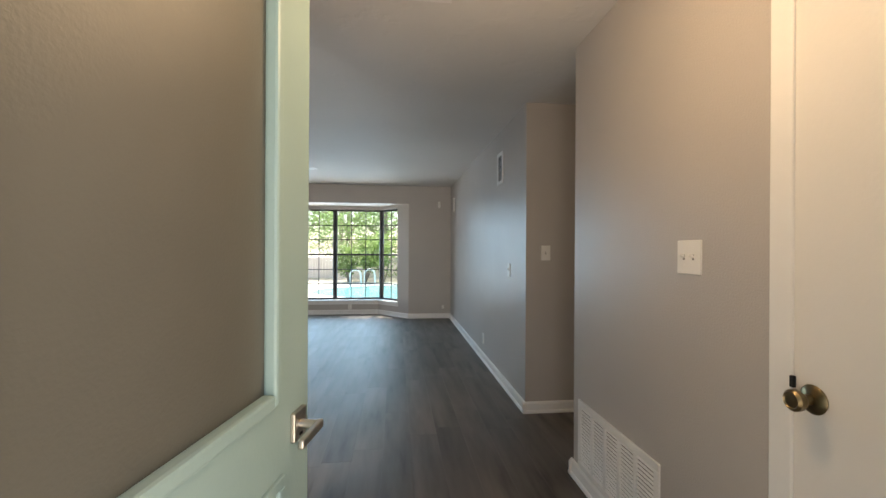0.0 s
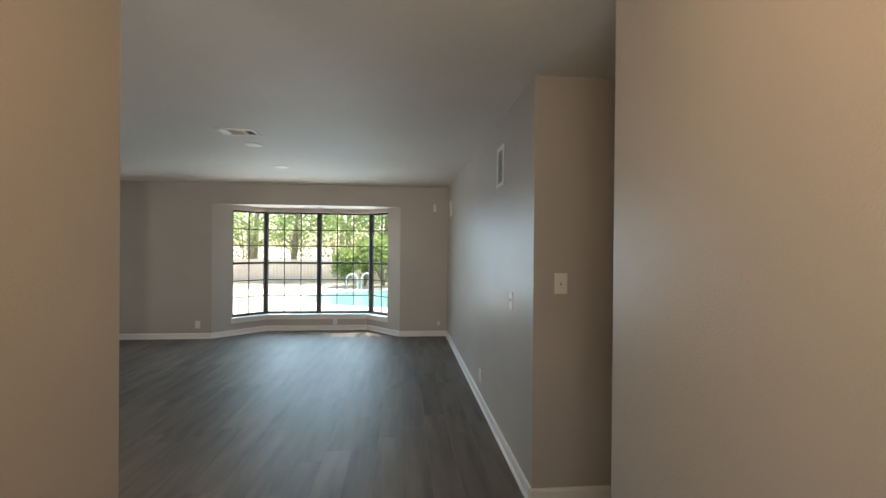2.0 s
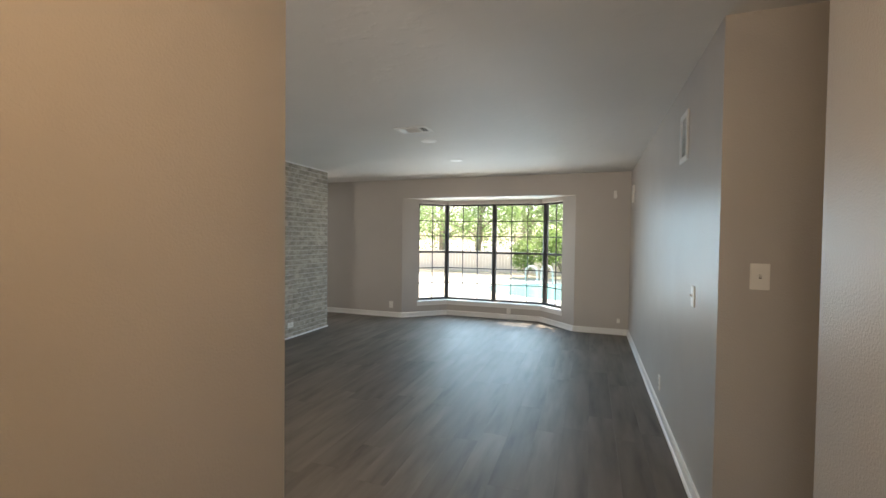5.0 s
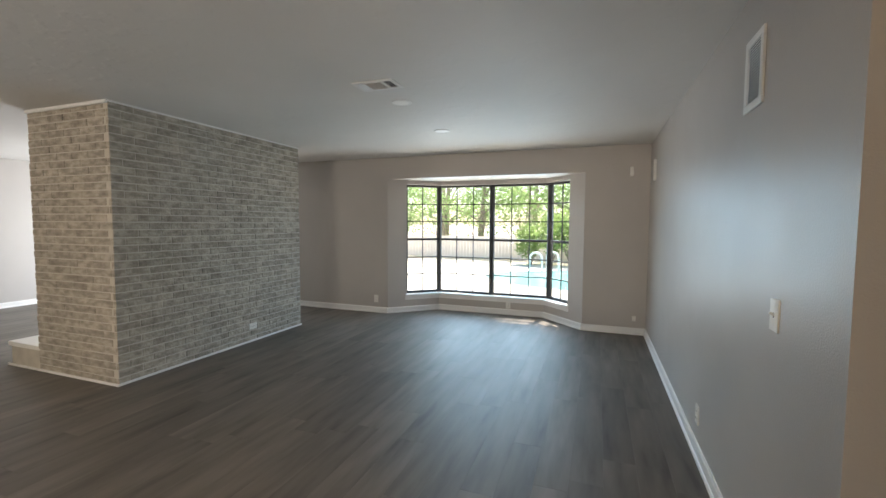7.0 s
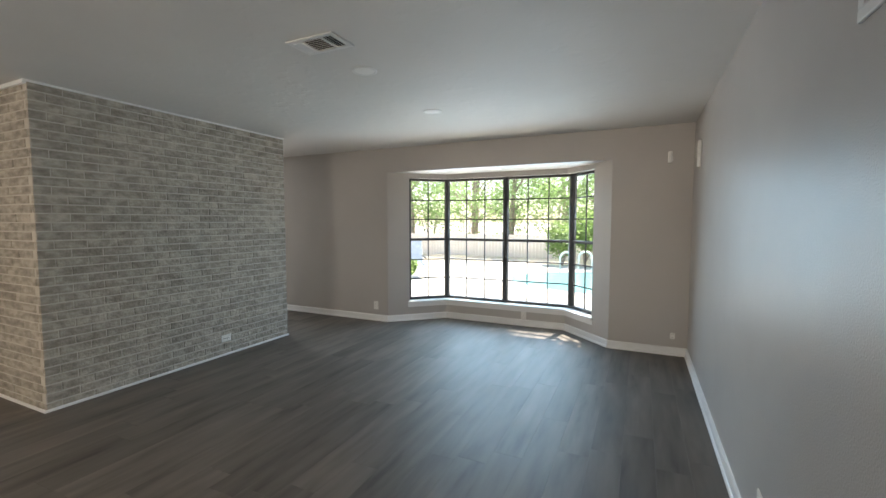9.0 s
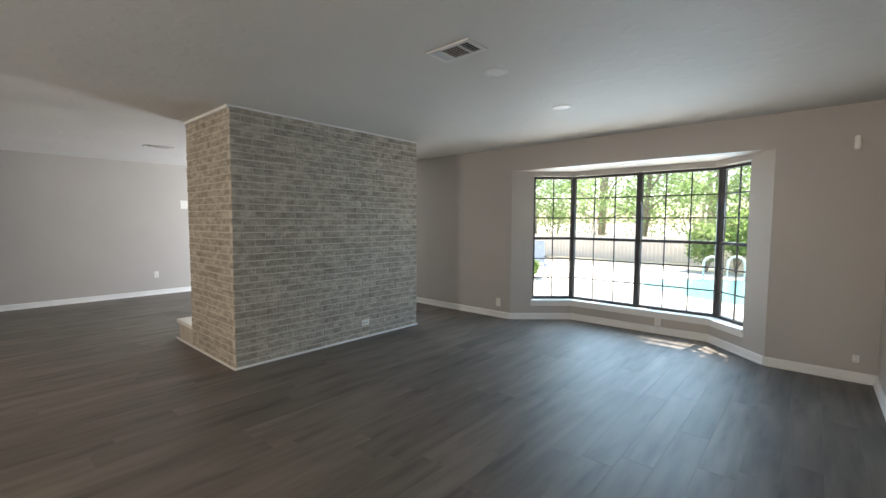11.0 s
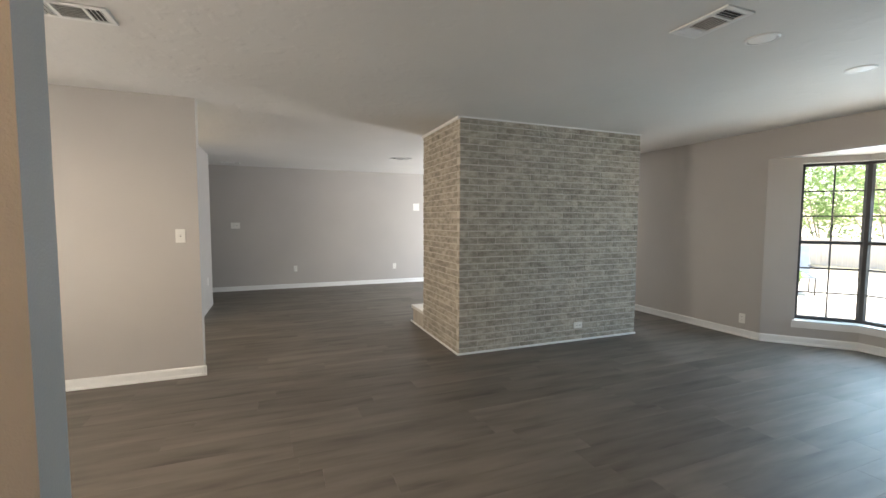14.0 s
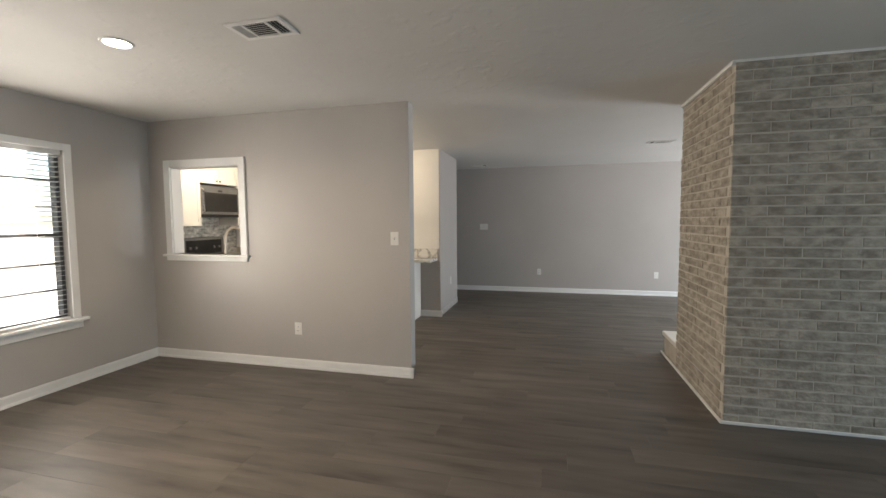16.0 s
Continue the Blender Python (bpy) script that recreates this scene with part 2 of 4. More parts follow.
def prism(bm, outline, z0, z1):
    lo = [bm.verts.new((x, y, z0)) for x, y in outline]
    hi = [bm.verts.new((x, y, z1)) for x, y in outline]
    n = len(outline)
    for i in range(n):
        bm.faces.new((lo[i], lo[(i + 1) % n], hi[(i + 1) % n], hi[i]))
    bm.faces.new(lo[::-1])
    bm.faces.new(hi)
    bmesh.ops.recalc_face_normals(bm, faces=bm.faces)
    return bm


def smooth_mesh(name, bm, mat, smooth=False):
    me = bpy.data.meshes.new(name)
    bmesh.ops.recalc_face_normals(bm, faces=bm.faces)
    bm.to_mesh(me)
    bm.free()
    me.materials.append(mat)
    if smooth:
        me.shade_smooth()
        me.set_sharp_from_angle(angle=radians(38))
    return me


def thing(name, base, label, category, group="", turn=0):
    """An Empty at the thing's base; its parts follow in world places (or in its own axes, when turned)."""
    ob = new(name)
    ob.empty_display_size = 0.1
    ob.matrix_world = pose(*base, 0, 0, turn)
    HOME[ob] = Vector((0, 0, 0)) if turn else Vector(base)
    return tagged(ob, label, category, group)


def part(name, bm, mat, parent, label="", smooth=False):
    bmesh.ops.translate(bm, verts=bm.verts, vec=-HOME[parent])
    ob = new(name, smooth_mesh(name, bm, mat, smooth))
    ob.parent = parent
    HOME[ob] = HOME[parent]
    return tagged(ob, label) if label else ob


def structure(name, bm, mat, label, category, smooth=False):
    ob = new(name, smooth_mesh(name, bm, mat, smooth))
    HOME[ob] = Vector((0, 0, 0))
    return tagged(ob, label, category, "", "structure")


def slab_with_hole(a0, a1, b0, b1, holes):
    """Rectangles (a0, a1, b0, b1) that fill a wall face round its holes."""
    cuts = sorted({a0, a1, *[h[0] for h in holes], *[h[1] for h in holes]})
    out = []
    for p, q in zip(cuts, cuts[1:]):
        lows = sorted((h[2], h[3]) for h in holes if h[0] <= p and h[1] >= q)
        at = b0
        for lo, hi in lows:
            if lo > at:
                out.append((p, q, at, lo))
            at = hi
        if at < b1:
            out.append((p, q, at, b1))
    return out


def wall_x(name, x0, x1, y0, y1, z0, z1, label, holes=()):
    """A wall that runs along y, with openings (y0, y1, z0, z1)."""
    return structure(name, boxes(*[(x0, x1, p, q, r, s) for p, q, r, s in slab_with_hole(y0, y1, z0, z1, holes)]), WALL, label, "wall")


def wall_y(name, x0, x1, y0, y1, z0, z1, label, holes=()):
    return structure(name, boxes(*[(p, q, y0, y1, r, s) for p, q, r, s in slab_with_hole(x0, x1, z0, z1, holes)]), WALL, label, "wall")

# ---- the structure ----
H = 2.44
EX, NY, SY, KX, WX = 1.10, 7.84, -0.88, -3.69, -8.60
BAY = [(-2.605, NY), (-1.96, 8.43), (-0.25, 8.43), (0.32, NY)]
BAY_TOP, SILL = 2.11, 0.28

structure("floor", boxes((WX - 0.15, EX + 0.15, 0.02, NY + 0.15, -0.14, -0.006), (WX - 0.15, -0.43, -2.05, 0.02, -0.14, -0.006), (EX + 0.15, 3.2, 2.2, 3.45, -0.14, -0.006)), DARK, "dark underlay beneath grey wood-look plank floor", "floor")
bay_floor = bmesh.new()
prism(bay_floor, [(-2.605, NY + 0.15), (-2.45, NY + 0.152), (-1.96, 8.60), (-0.25, 8.60), (0.18, NY + 0.152), (0.32, NY + 0.15)], -0.14, -0.006)
structure("floor_bay", bay_floor, DARK, "dark underlay of the bay window floor", "floor")
structure("ceiling", boxes((WX - 0.15, EX + 0.15, 0.02, NY + 0.15, H, H + 0.12), (WX - 0.15, -0.43, -2.05, 0.02, H, H + 0.12), (EX + 0.15, 3.2, 2.2, 3.45, H, H + 0.12)), CEIL, "off-white knockdown-textured ceiling", "ceiling")

wall_y("wall_north", WX - 0.15, EX + 0.15, NY, NY + 0.15, 0, H, "light grey painted wall with the bay window opening", [(-2.605, 0.32, 0, BAY_TOP), (-7.6, -5.6, 0.05, 2.05)])
wall_x("wall_east", EX, EX + 0.15, 3.40, NY, 0, H, "long light grey satin painted living room wall")
wall_y("wall_hall_north", EX, 3.2, 3.27, 3.40, 0, H, "light grey painted hallway wall")
wall_y("wall_hall_south", EX + 0.15, 3.2, 2.24, 2.36, 0, H, "light grey painted hallway wall")
wall_x("wall_hall_end", 3.05, 3.2, 2.36, 3.27, 0, H, "grey painted hallway end wall")
wall_x("wall_entry_east", EX, EX + 0.15, 0.22, 2.36, 0, H, "light grey painted entry wall with a closet door", [(0.30, 1.02, 0, 2.04)])
wall_x("wall_closet_back", 1.9, 2.0, 0.0, 2.24, 0, H, "plain closet back wall")
wall_y("wall_front", -0.41, 2.0, 0.02, 0.22, 0, H, "painted front wall with the doorway", [(-0.31, 0.63, 0, 2.06)])
wall_x("wall_entry_west", -0.53, -0.41, -1.13, 2.16, 0, H, "light grey painted entry partition wall")
wall_y("wall_south", KX, -0.53, SY - 0.15, SY, 0, H, "light grey painted dining room wall with a window", [(-2.893, -1.373, 0.58, 2.03)])
PT = (-0.615, 0.215, 1.085, 1.970)
wall_x("wall_kitchen", KX - 0.12, KX, -1.90, 1.952, 0, H, "light grey painted wall with a kitchen pass-through", [PT])
wall_y("wall_kitchen_south", WX, KX, -2.05, -1.90, 0, H, "plain kitchen wall")
wall_x("wall_west", WX - 0.15, WX, -2.05, NY, 0, H, "light grey painted family room wall")
structure("wall_kitchen_panel", boxes((-6.10, -6.088, -1.88, 1.585, 1.002, H - 0.002)), TRIM, "white painted kitchen wall panel above the desk", "wall")
structure("wall_column", boxes((-7.23, -6.10, -1.90, 1.60, 0, H)), WALL, "light grey painted wall block beside the kitchen desk", "wall")


def offset_line(pts, d):
    """Moves an open outline outward by d, mitred."""
    out = []
    for i, p in enumerate(pts):
        dirs = []
        for a, b in ((i - 1, i), (i, i + 1)):
            if 0 <= a and b < len(pts):
                v = Vector((pts[b][0] - pts[a][0], pts[b][1] - pts[a][1], 0)).normalized()
                dirs.append(Vector((-v.y, v.x, 0)))
        n = sum(dirs, Vector((0, 0, 0))).normalized()
        k = d / max(0.3, n.dot(dirs[0]))
        out.append((p[0] + n.x * k, p[1] + n.y * k))
    return out


OUT = offset_line(BAY, 0.20)
GL = offset_line(BAY, 0.13)
bw = bmesh.new()
prism(bw, BAY + OUT[::-1], 0, SILL - 0.03)
prism(bw, BAY + OUT[::-1], 2.045, BAY_TOP + 0.05)


def lerp(a, b, t):
    return (a[0] + (b[0] - a[0]) * t, a[1] + (b[1] - a[1]) * t)


for a, b, oa, ob_ in ((BAY[0], BAY[1], OUT[0], OUT[1]), (BAY[3], BAY[2], OUT[3], OUT[2])):
    prism(bw, [a, lerp(a, b, 0.36), lerp(oa, ob_, 0.36), oa], SILL - 0.03, 2.045)
structure("wall_bay", bw, WALL, "light grey painted bay window wall", "wall")
soffit = bmesh.new()
prism(soffit, [(-2.605, NY + 0.15), (BAY[1][0], 8.43), (BAY[2][0], 8.43), (0.32, NY + 0.15)], BAY_TOP, BAY_TOP + 0.1)
structure("ceiling_bay", soffit, CEIL, "white painted bay window soffit", "ceiling")
br = bmesh.new()
prism(br, [(-2.9, NY + 0.152), (-2.2, 8.94), (-0.05, 8.94), (0.6, NY + 0.152)], 2.24, 2.36)
structure("roof_bay", br, ROOF, "grey shingle bay window roof", "roof")
structure("roof", boxes((WX - 0.6, 3.4, 0.0, 8.22, H + 0.13, H + 0.3), (WX - 0.6, -0.43, -2.5, -0.004, H + 0.13, H + 0.3)), ROOF, "grey shingle house roof slab", "roof")


def baseboard(p, q, flip=1):
    """A skirting board with a rounded top and a shoe moulding, along p to q; its face looks to the line's left."""
    d = Vector((q[0] - p[0], q[1] - p[1], 0))
    L = d.length
    prof = [(0, 0), (0.024, 0), (0.024, 0.012), (0.020, 0.02), (0.014, 0.024), (0.014, 0.072), (0.009, 0.084), (0, 0.088)]
    bm = bmesh.new()
    a = [bm.verts.new((0, y * flip, z)) for y, z in prof]
    b = [bm.verts.new((L, y * flip, z)) for y, z in prof]
    n = len(prof)
    for i in range(n):
        bm.faces.new((a[i], a[(i + 1) % n], b[(i + 1) % n], b[i]))
    bm.faces.new(a)
    bm.faces.new(b[::-1])
    bmesh.ops.transform(bm, verts=bm.verts, matrix=pose(p[0], p[1], 0.001, 0, 0, math.degrees(math.atan2(d.y, d.x))))
    return structure("baseboard", bm, TRIM, "white painted wooden baseboard", "baseboard")


baseboard((EX, 3.246), (EX, NY))
baseboard((EX, NY), (0.32, NY))
for a, b in zip(BAY[::-1], BAY[::-1][1:]):
    baseboard(a, b)
baseboard((-2.605, NY), (-5.5, NY))
baseboard((-7.7, NY), (WX, NY))
baseboard((WX, NY), (WX, -1.9))
baseboard((3.05, 3.27), (EX - 0.024, 3.27), 1)
baseboard((EX, 2.384), (EX, 1.09), -1)
baseboard((EX - 0.024, 2.36), (3.05, 2.36))
baseboard((-0.41, 0.30), (-0.41, 2.184), -1)
baseboard((-0.386, 2.16), (-0.554, 2.16))
baseboard((-0.53, 2.184), (-0.53, SY), -1)
baseboard((-0.53, SY), (KX, SY), -1)
baseboard((KX, SY), (KX, 1.976), -1)
baseboard((KX + 0.024, 1.952), (KX - 0.12, 1.952))
baseboard((-6.076, 1.60), (-7.254, 1.60))
baseboard((-6.10, 1.0), (-6.10, 1.624), -1)

# ---- floor planks, laid along y ----
PW, PL = 0.182, 1.22


def plank_rows():
    """(x0, x1, y0, y1) of every plank, in staggered rows."""
    rng = random.Random(4)
    x = EX
    while x > WX:
        x0 = max(x - PW, WX)
        y = -2.0 + rng.uniform(-PL, 0)
        while y < 8.5:
            yield x0, x, y, y + PL
            y += PL
        x = x0


def floor_zones(x0, x1):
    """The stretches of y that are floor between two x."""
    c = (x0 + x1) / 2
    top = NY
    if -2.6 < c < 0.32:
        top = min(8.43, NY + (c + 2.605) * 0.59 / 0.645 + 0.04, NY + (0.32 - c) * 0.59 / 0.57 + 0.04)
    low = 0.06 if c > -0.43 else (SY if c > KX else -1.9)
    return low, top


def plank_mesh(w, l):
    g, c, t = 0.0002, 0.0007, 0.005
    rings = [((g, g), -t), ((g, g), -c * 0.7), ((g + c, g + c), 0.0)]
    verts, faces = [], []
    for (ix, iy), z in rings:
        verts += [(ix, iy, z), (w - ix, iy, z), (w - ix, l - iy, z), (ix, l - iy, z)]
    for k in range(2):
        for i in range(4):
            j = (i + 1) % 4
            faces.append((4 * k + i, 4 * k + j, 4 * k + 4 + j, 4 * k + 4 + i))
    faces.append((8, 9, 10, 11))
    return verts, faces


floor_ob = bpy.data.objects["floor"]
PLANK_CACHE = {}
far_v, far_f, near_count = [], [], 0
for x0, x1, y0, y1 in plank_rows():
    low, top = floor_zones(x0, x1)
    y0, y1 = max(y0, low), min(y1, top)
    if y1 - y0 < 0.02:
        continue
    w, l = round(x1 - x0, 4), round(y1 - y0, 4)
    if x0 > -3.9 and y0 > 0.3 and near_count < 300:
        near_count += 1
        if (w, l) not in PLANK_CACHE:
            me = bpy.data.meshes.new("plank")
            me.from_pydata(*[plank_mesh(w, l)[0], [], plank_mesh(w, l)[1]])
            me.materials.append(PLANK)
            PLANK_CACHE[(w, l)] = me
        ob = new("plank", PLANK_CACHE[(w, l)])
        ob.location = (x0, y0, 0)
        ob.parent = floor_ob
    else:
        v, f = plank_mesh(w, l)
        n = len(far_v)
        far_v += [(a + x0, b + y0, c) for a, b, c in v]
        far_f += [tuple(i + n for i in q) for q in f]
x = EX
while x < 3.05:
    v, f = plank_mesh(PW, 0.91)
    n = len(far_v)
    far_v += [(a + x, b + 2.36, c) for a, b, c in v]
    far_f += [tuple(i + n for i in q) for q in f]
    x += PW
me = bpy.data.meshes.new("planks")
me.from_pydata(far_v, [], far_f)
me.materials.append(PLANK)
ob = new("planks", me)
ob.parent = floor_ob
tagged(ob, "grey-brown wood-look floor planks farther off", "", "", "stuff")

# ---- bay window: four units in dark frames ----


def window_unit(name, a, b, z0, z1, cols, label, inward):
    """A double-hung window from a to b (plan points), three panes high in each sash."""
    d = Vector((b[0] - a[0], b[1] - a[1], 0))
    L = d.length
    root = thing(name, (0, 0, 0), label, "window", "", 0)
    root["kind"] = "structure"
    m = pose(a[0], a[1], 0, 0, 0, math.degrees(math.atan2(d.y, d.x)))

    def piece(nm, x0, x1, y0, y1, u0, u1, mat=BRONZE, parent=root, bev=0.003):
        return part(nm, box(bmesh.new(), x0, x1, y0, y1, u0, u1, bev, m), mat, parent)

    s = 0.030
    frame_bm = bmesh.new()
    for dims in ((0, s, -0.03, 0.04, z0, z1), (L - s, L, -0.03, 0.04, z0, z1), (s, L - s, -0.03, 0.04, z0, z0 + 0.035), (s, L - s, -0.03, 0.04, z1 - 0.03, z1)):
        box(frame_bm, *dims, bevel=0.003, m=m)
    fr_ob = part("window_frame", frame_bm, BRONZE, root)
    zm = (z0 + z1) / 2
    piece("meeting_rail", s, L - s, -0.022, 0.03, zm - 0.018, zm + 0.018)
    for i in range(1, cols):
        xx = s + (L - 2 * s) * i / cols
        piece("muntin", xx - 0.007, xx + 0.007, -0.007, 0.007, z0 + 0.035, z1 - 0.03, bev=0)
    for lo, hi in ((z0 + 0.035, zm - 0.018), (zm + 0.018, z1 - 0.03)):
        for k in (1, 2):
            zz = lo + (hi - lo) * k / 3
            piece("muntin", s, L - s, -0.009, 0.009, zz - 0.008, zz + 0.008, bev=0)
        pane = piece("pane", s, L - s, 0.011, 0.015, lo, hi, GLASS, bev=0)
        pane.visible_shadow = False
    return root


zb, zt = SILL, 2.045
mid = ((GL[1][0] + GL[2][0]) / 2, GL[1][1])
window_unit("window_1", lerp(GL[0], GL[1], 0.36), GL[1], zb, zt, 2, "dark bronze double-hung bay side window with muntins", 1)
window_unit("window_2", GL[1], mid, zb, zt, 3, "dark bronze double-hung bay window with muntins", 1)
window_unit("window_3", mid, GL[2], zb, zt, 3, "dark bronze double-hung bay window with muntins", 1)
window_unit("window_4", GL[2], lerp(GL[3], GL[2], 0.36), zb, zt, 2, "dark bronze double-hung bay side window with muntins", 1)
posts = bmesh.new()
for px, py in (GL[1], mid, GL[2]):
    lathe(posts, [(0.045, zb), (0.045, zt)], pose(px, py, 0, 0, 0, 45), 8)
structure("window_mullions", posts, BRONZE, "dark bronze mullion posts of the bay window", "mullion")
sill = bmesh.new()
IN = offset_line(BAY, -0.035)
S0, S1 = lerp(BAY[0], BAY[1], 0.33), lerp(BAY[3], BAY[2], 0.33)
I0, I1 = lerp(IN[0], IN[1], 0.33), lerp(IN[3], IN[2], 0.33)
G0, G1 = lerp(GL[0], GL[1], 0.362), lerp(GL[3], GL[2], 0.362)
prism(sill, [I0, IN[1], IN[2], I1, G1, GL[2], GL[1], G0], SILL - 0.028, SILL)
A0 = offset_line([S0, BAY[1], BAY[2], S1], -0.012)
prism(sill, A0 + [S1, BAY[2], BAY[1], S0], SILL - 0.085, SILL - 0.028)
structure("window_sill", sill, TRIM, "white painted bay window sill", "window sill")

# ---- dining room window with blinds ----
root = window_unit("window_5", (-1.373, SY - 0.09), (-2.893, SY - 0.09), 0.58, 2.03, 3, "dark double-hung front window behind white blinds", 1)
ws = boxes((-2.993, -1.273, SY, SY + 0.055, 0.555, 0.58), (-2.963, -1.303, SY, SY + 0.016, 0.49, 0.555), bevel=0.003)
box(ws, -2.898, -1.368, SY - 0.085, SY, 0.566, 0.581)
structure("window_sill_dining", ws, TRIM, "white painted window sill with apron", "window sill")
cas = boxes((-2.948, -2.888, SY + 0.001, SY + 0.018, 0.58, 2.085), (-1.378, -1.318, SY + 0.001, SY + 0.018, 0.58, 2.085), (-2.888, -1.378, SY + 0.001, SY + 0.018, 2.025, 2.085), bevel=0.003)
structure("window_casing_dining", cas, TRIM, "white painted window casing", "trim")
blind = thing("window_blind", (-2.113, SY - 0.03, 2.0), "white horizontal slat blind lowered in the dining window", "blind")
part("headrail", boxes((-2.878, -1.388, SY - 0.055, SY - 0.005, 1.985, 2.028), bevel=0.004), VINYL, blind)
part("bottom_rail", boxes((-2.878, -1.388, SY - 0.052, SY - 0.008, 0.584, 0.602), bevel=0.004), VINYL, blind)
zz = 0.625
while zz < 1.975:
    part("slat", box(bmesh.new(), -0.755, 0.72, -0.022, 0.022, -0.0012, 0.0012, 0, pose(-2.113, SY - 0.03, zz, 6, 0, 0)), VINYL, blind)
    zz += 0.042
for cx in (-2.673, -2.113, -1.553):
    part("ladder_cord", boxes((cx - 0.001, cx + 0.001, SY - 0.009, SY - 0.007, 0.6, 1.99)), VINYL, blind)

# ---- kitchen pass-through trim ----
y0, y1, z0, z1 = PT
pc = boxes((KX, KX + 0.018, y0 - 0.068, y0 + 0.004, z0, z1 + 0.068), (KX, KX + 0.018, y1 - 0.004, y1 + 0.068, z0, z1 + 0.068), (KX, KX + 0.018, y0 + 0.004, y1 - 0.004, z1 - 0.004, z1 + 0.068),
           (KX - 0.12, KX, y0, y0 + 0.012, z0, z1), (KX - 0.12, KX, y1 - 0.012, y1, z0, z1), (KX - 0.12, KX, y0 + 0.012, y1 - 0.012, z1 - 0.012, z1), bevel=0.002)
structure("trim_pass_through", pc, TRIM, "white painted pass-through casing", "trim")
ps = boxes((KX - 0.13, KX + 0.045, y0 - 0.095, y1 + 0.095, z0 - 0.022, z0), (KX, KX + 0.02, y0 - 0.07, y1 + 0.07, z0 - 0.065, z0 - 0.022), bevel=0.004)
structure("sill_pass_through", ps, TRIM, "white painted pass-through sill", "window sill")

# ---- brick fireplace block ----
FX0, FX1, FY0, FY1 = -4.48, -3.37, 4.31, 6.70
fire = thing("fireplace", (-3.9, 5.5, 0), "floor-to-ceiling limewashed grey brick fireplace block", "fireplace")
part("core", boxes((FX0 + 0.007, FX1 - 0.0045, FY0 + 0.0045, FY1 - 0.0045, 0, H - 0.001)), MORTAR, fire, "pale mortar core")
part("hearth", boxes((FX0 - 0.49, FX0 + 0.02, FY0 + 0.02, FY1 - 0.1, 0, 0.19), bevel=0.004), MORTAR, fire)
part("hearth_cap", boxes((FX0 - 0.51, FX0 + 0.0, FY0 + 0.0, FY1 - 0.1, 0.19, 0.235), bevel=0.008), CABINET, fire, "pale painted hearth cap")
shoe = bmesh.new()
box(shoe, FX1 - 0.002, FX1 + 0.016, FY0 - 0.016, FY1 + 0.01, 0.001, 0.022, 0.005)
box(shoe, FX0 - 0.5, FX1 - 0.002, FY0 - 0.016, FY0 + 0.002, 0.001, 0.022, 0.005)
part("shoe_moulding", shoe, TRIM, fire, "white shoe moulding along the floor")
part("crown_strip", boxes((FX1 - 0.004, FX1 + 0.012, FY0 - 0.02, FY1, H - 0.016, H - 0.001), bevel=0.003), TRIM, fire, "thin white trim strip under the ceiling")
part("crown_strip", boxes((FX0, FX1 - 0.0, FY0 - 0.02, FY0 + 0.004, H - 0.03, H - 0.001), bevel=0.004), TRIM, fire, "white trim strip under the ceiling")
COURSE, BL, JOINT, HEAD = (H - 0.002) / 36, 0.2045, 0.011, 0.007


def brick_shape(l, h, d, rng):
    """A worn brick: its face chamfered, its corners a little off. Face towards +x, length along y."""
    c = 0.003
    j = lambda k: rng.uniform(-k, k)
    v = [(-d, 0, 0), (-d, l, 0), (-d, l, h), (-d, 0, h),
         (-c, j(.001), j(.001)), (-c, l + j(.001), j(.001)), (-c, l + j(.001), h + j(.001)), (-c, j(.001), h + j(.001)),
         (j(.001), c + j(.001), c), (j(.001), l - c + j(.001), c), (j(.001), l - c, h - c + j(.001)), (j(.001), c, h - c + j(.001))]
    f = [(8, 9, 10, 11)]
    for k in (0, 4):
        for i in range(4):
            n = (i + 1) % 4
            f.append((k + i, k + n, k + 4 + n, k + 4 + i))
    return v, f


rng = random.Random(7)
VARIANTS = {}
jv, jf, count = [], [], 0


def lay_face(origin, along, out, length, as_parts):
    global count
    for r in range(36):
        at = 0.0 if r % 2 else -(BL + HEAD) / 2
        at += rng.uniform(-0.008, 0.008)
        while at < length:
            a, b = max(at, 0.0), min(at + BL, length)
            if b - a > 0.03:
                l = round(b - a, 3)
                z = r * COURSE + JOINT / 2 + rng.uniform(-0.0012, 0.0012)
                push = rng.uniform(-0.002, 0.0035)
                p = Vector(origin) + Vector(along) * a + Vector(out) * push + Vector((0, 0, z))
                m = Matrix((Vector(out), Vector(along), Vector((0, 0, 1)))).transposed().to_4x4()
                if as_parts and count < 300 and r < 27:
                    count += 1
                    key = (l if abs(l - BL) > 0.002 else BL, rng.randrange(6))
                    if key not in VARIANTS:
                        me = bpy.data.meshes.new("brick")
                        bv, bf = brick_shape(key[0], COURSE - JOINT, 0.03, rng)
                        me.from_pydata(bv, [], bf)
                        me.materials.append(BRICK)
                        VARIANTS[key] = me
                    ob = new("brick", VARIANTS[key])
                    ob.parent = fire
                    ob.matrix_local = Matrix.Translation(p - HOME[fire]) @ m
                else:
                    bv, bf = brick_shape(l, COURSE - JOINT, 0.03, rng)
                    n = len(jv)
                    jv.extend(tuple(p + m.to_3x3() @ Vector(q) - HOME[fire]) for q in bv)
                    jf.extend(tuple(i + n for i in q) for q in bf)
            at += BL + HEAD


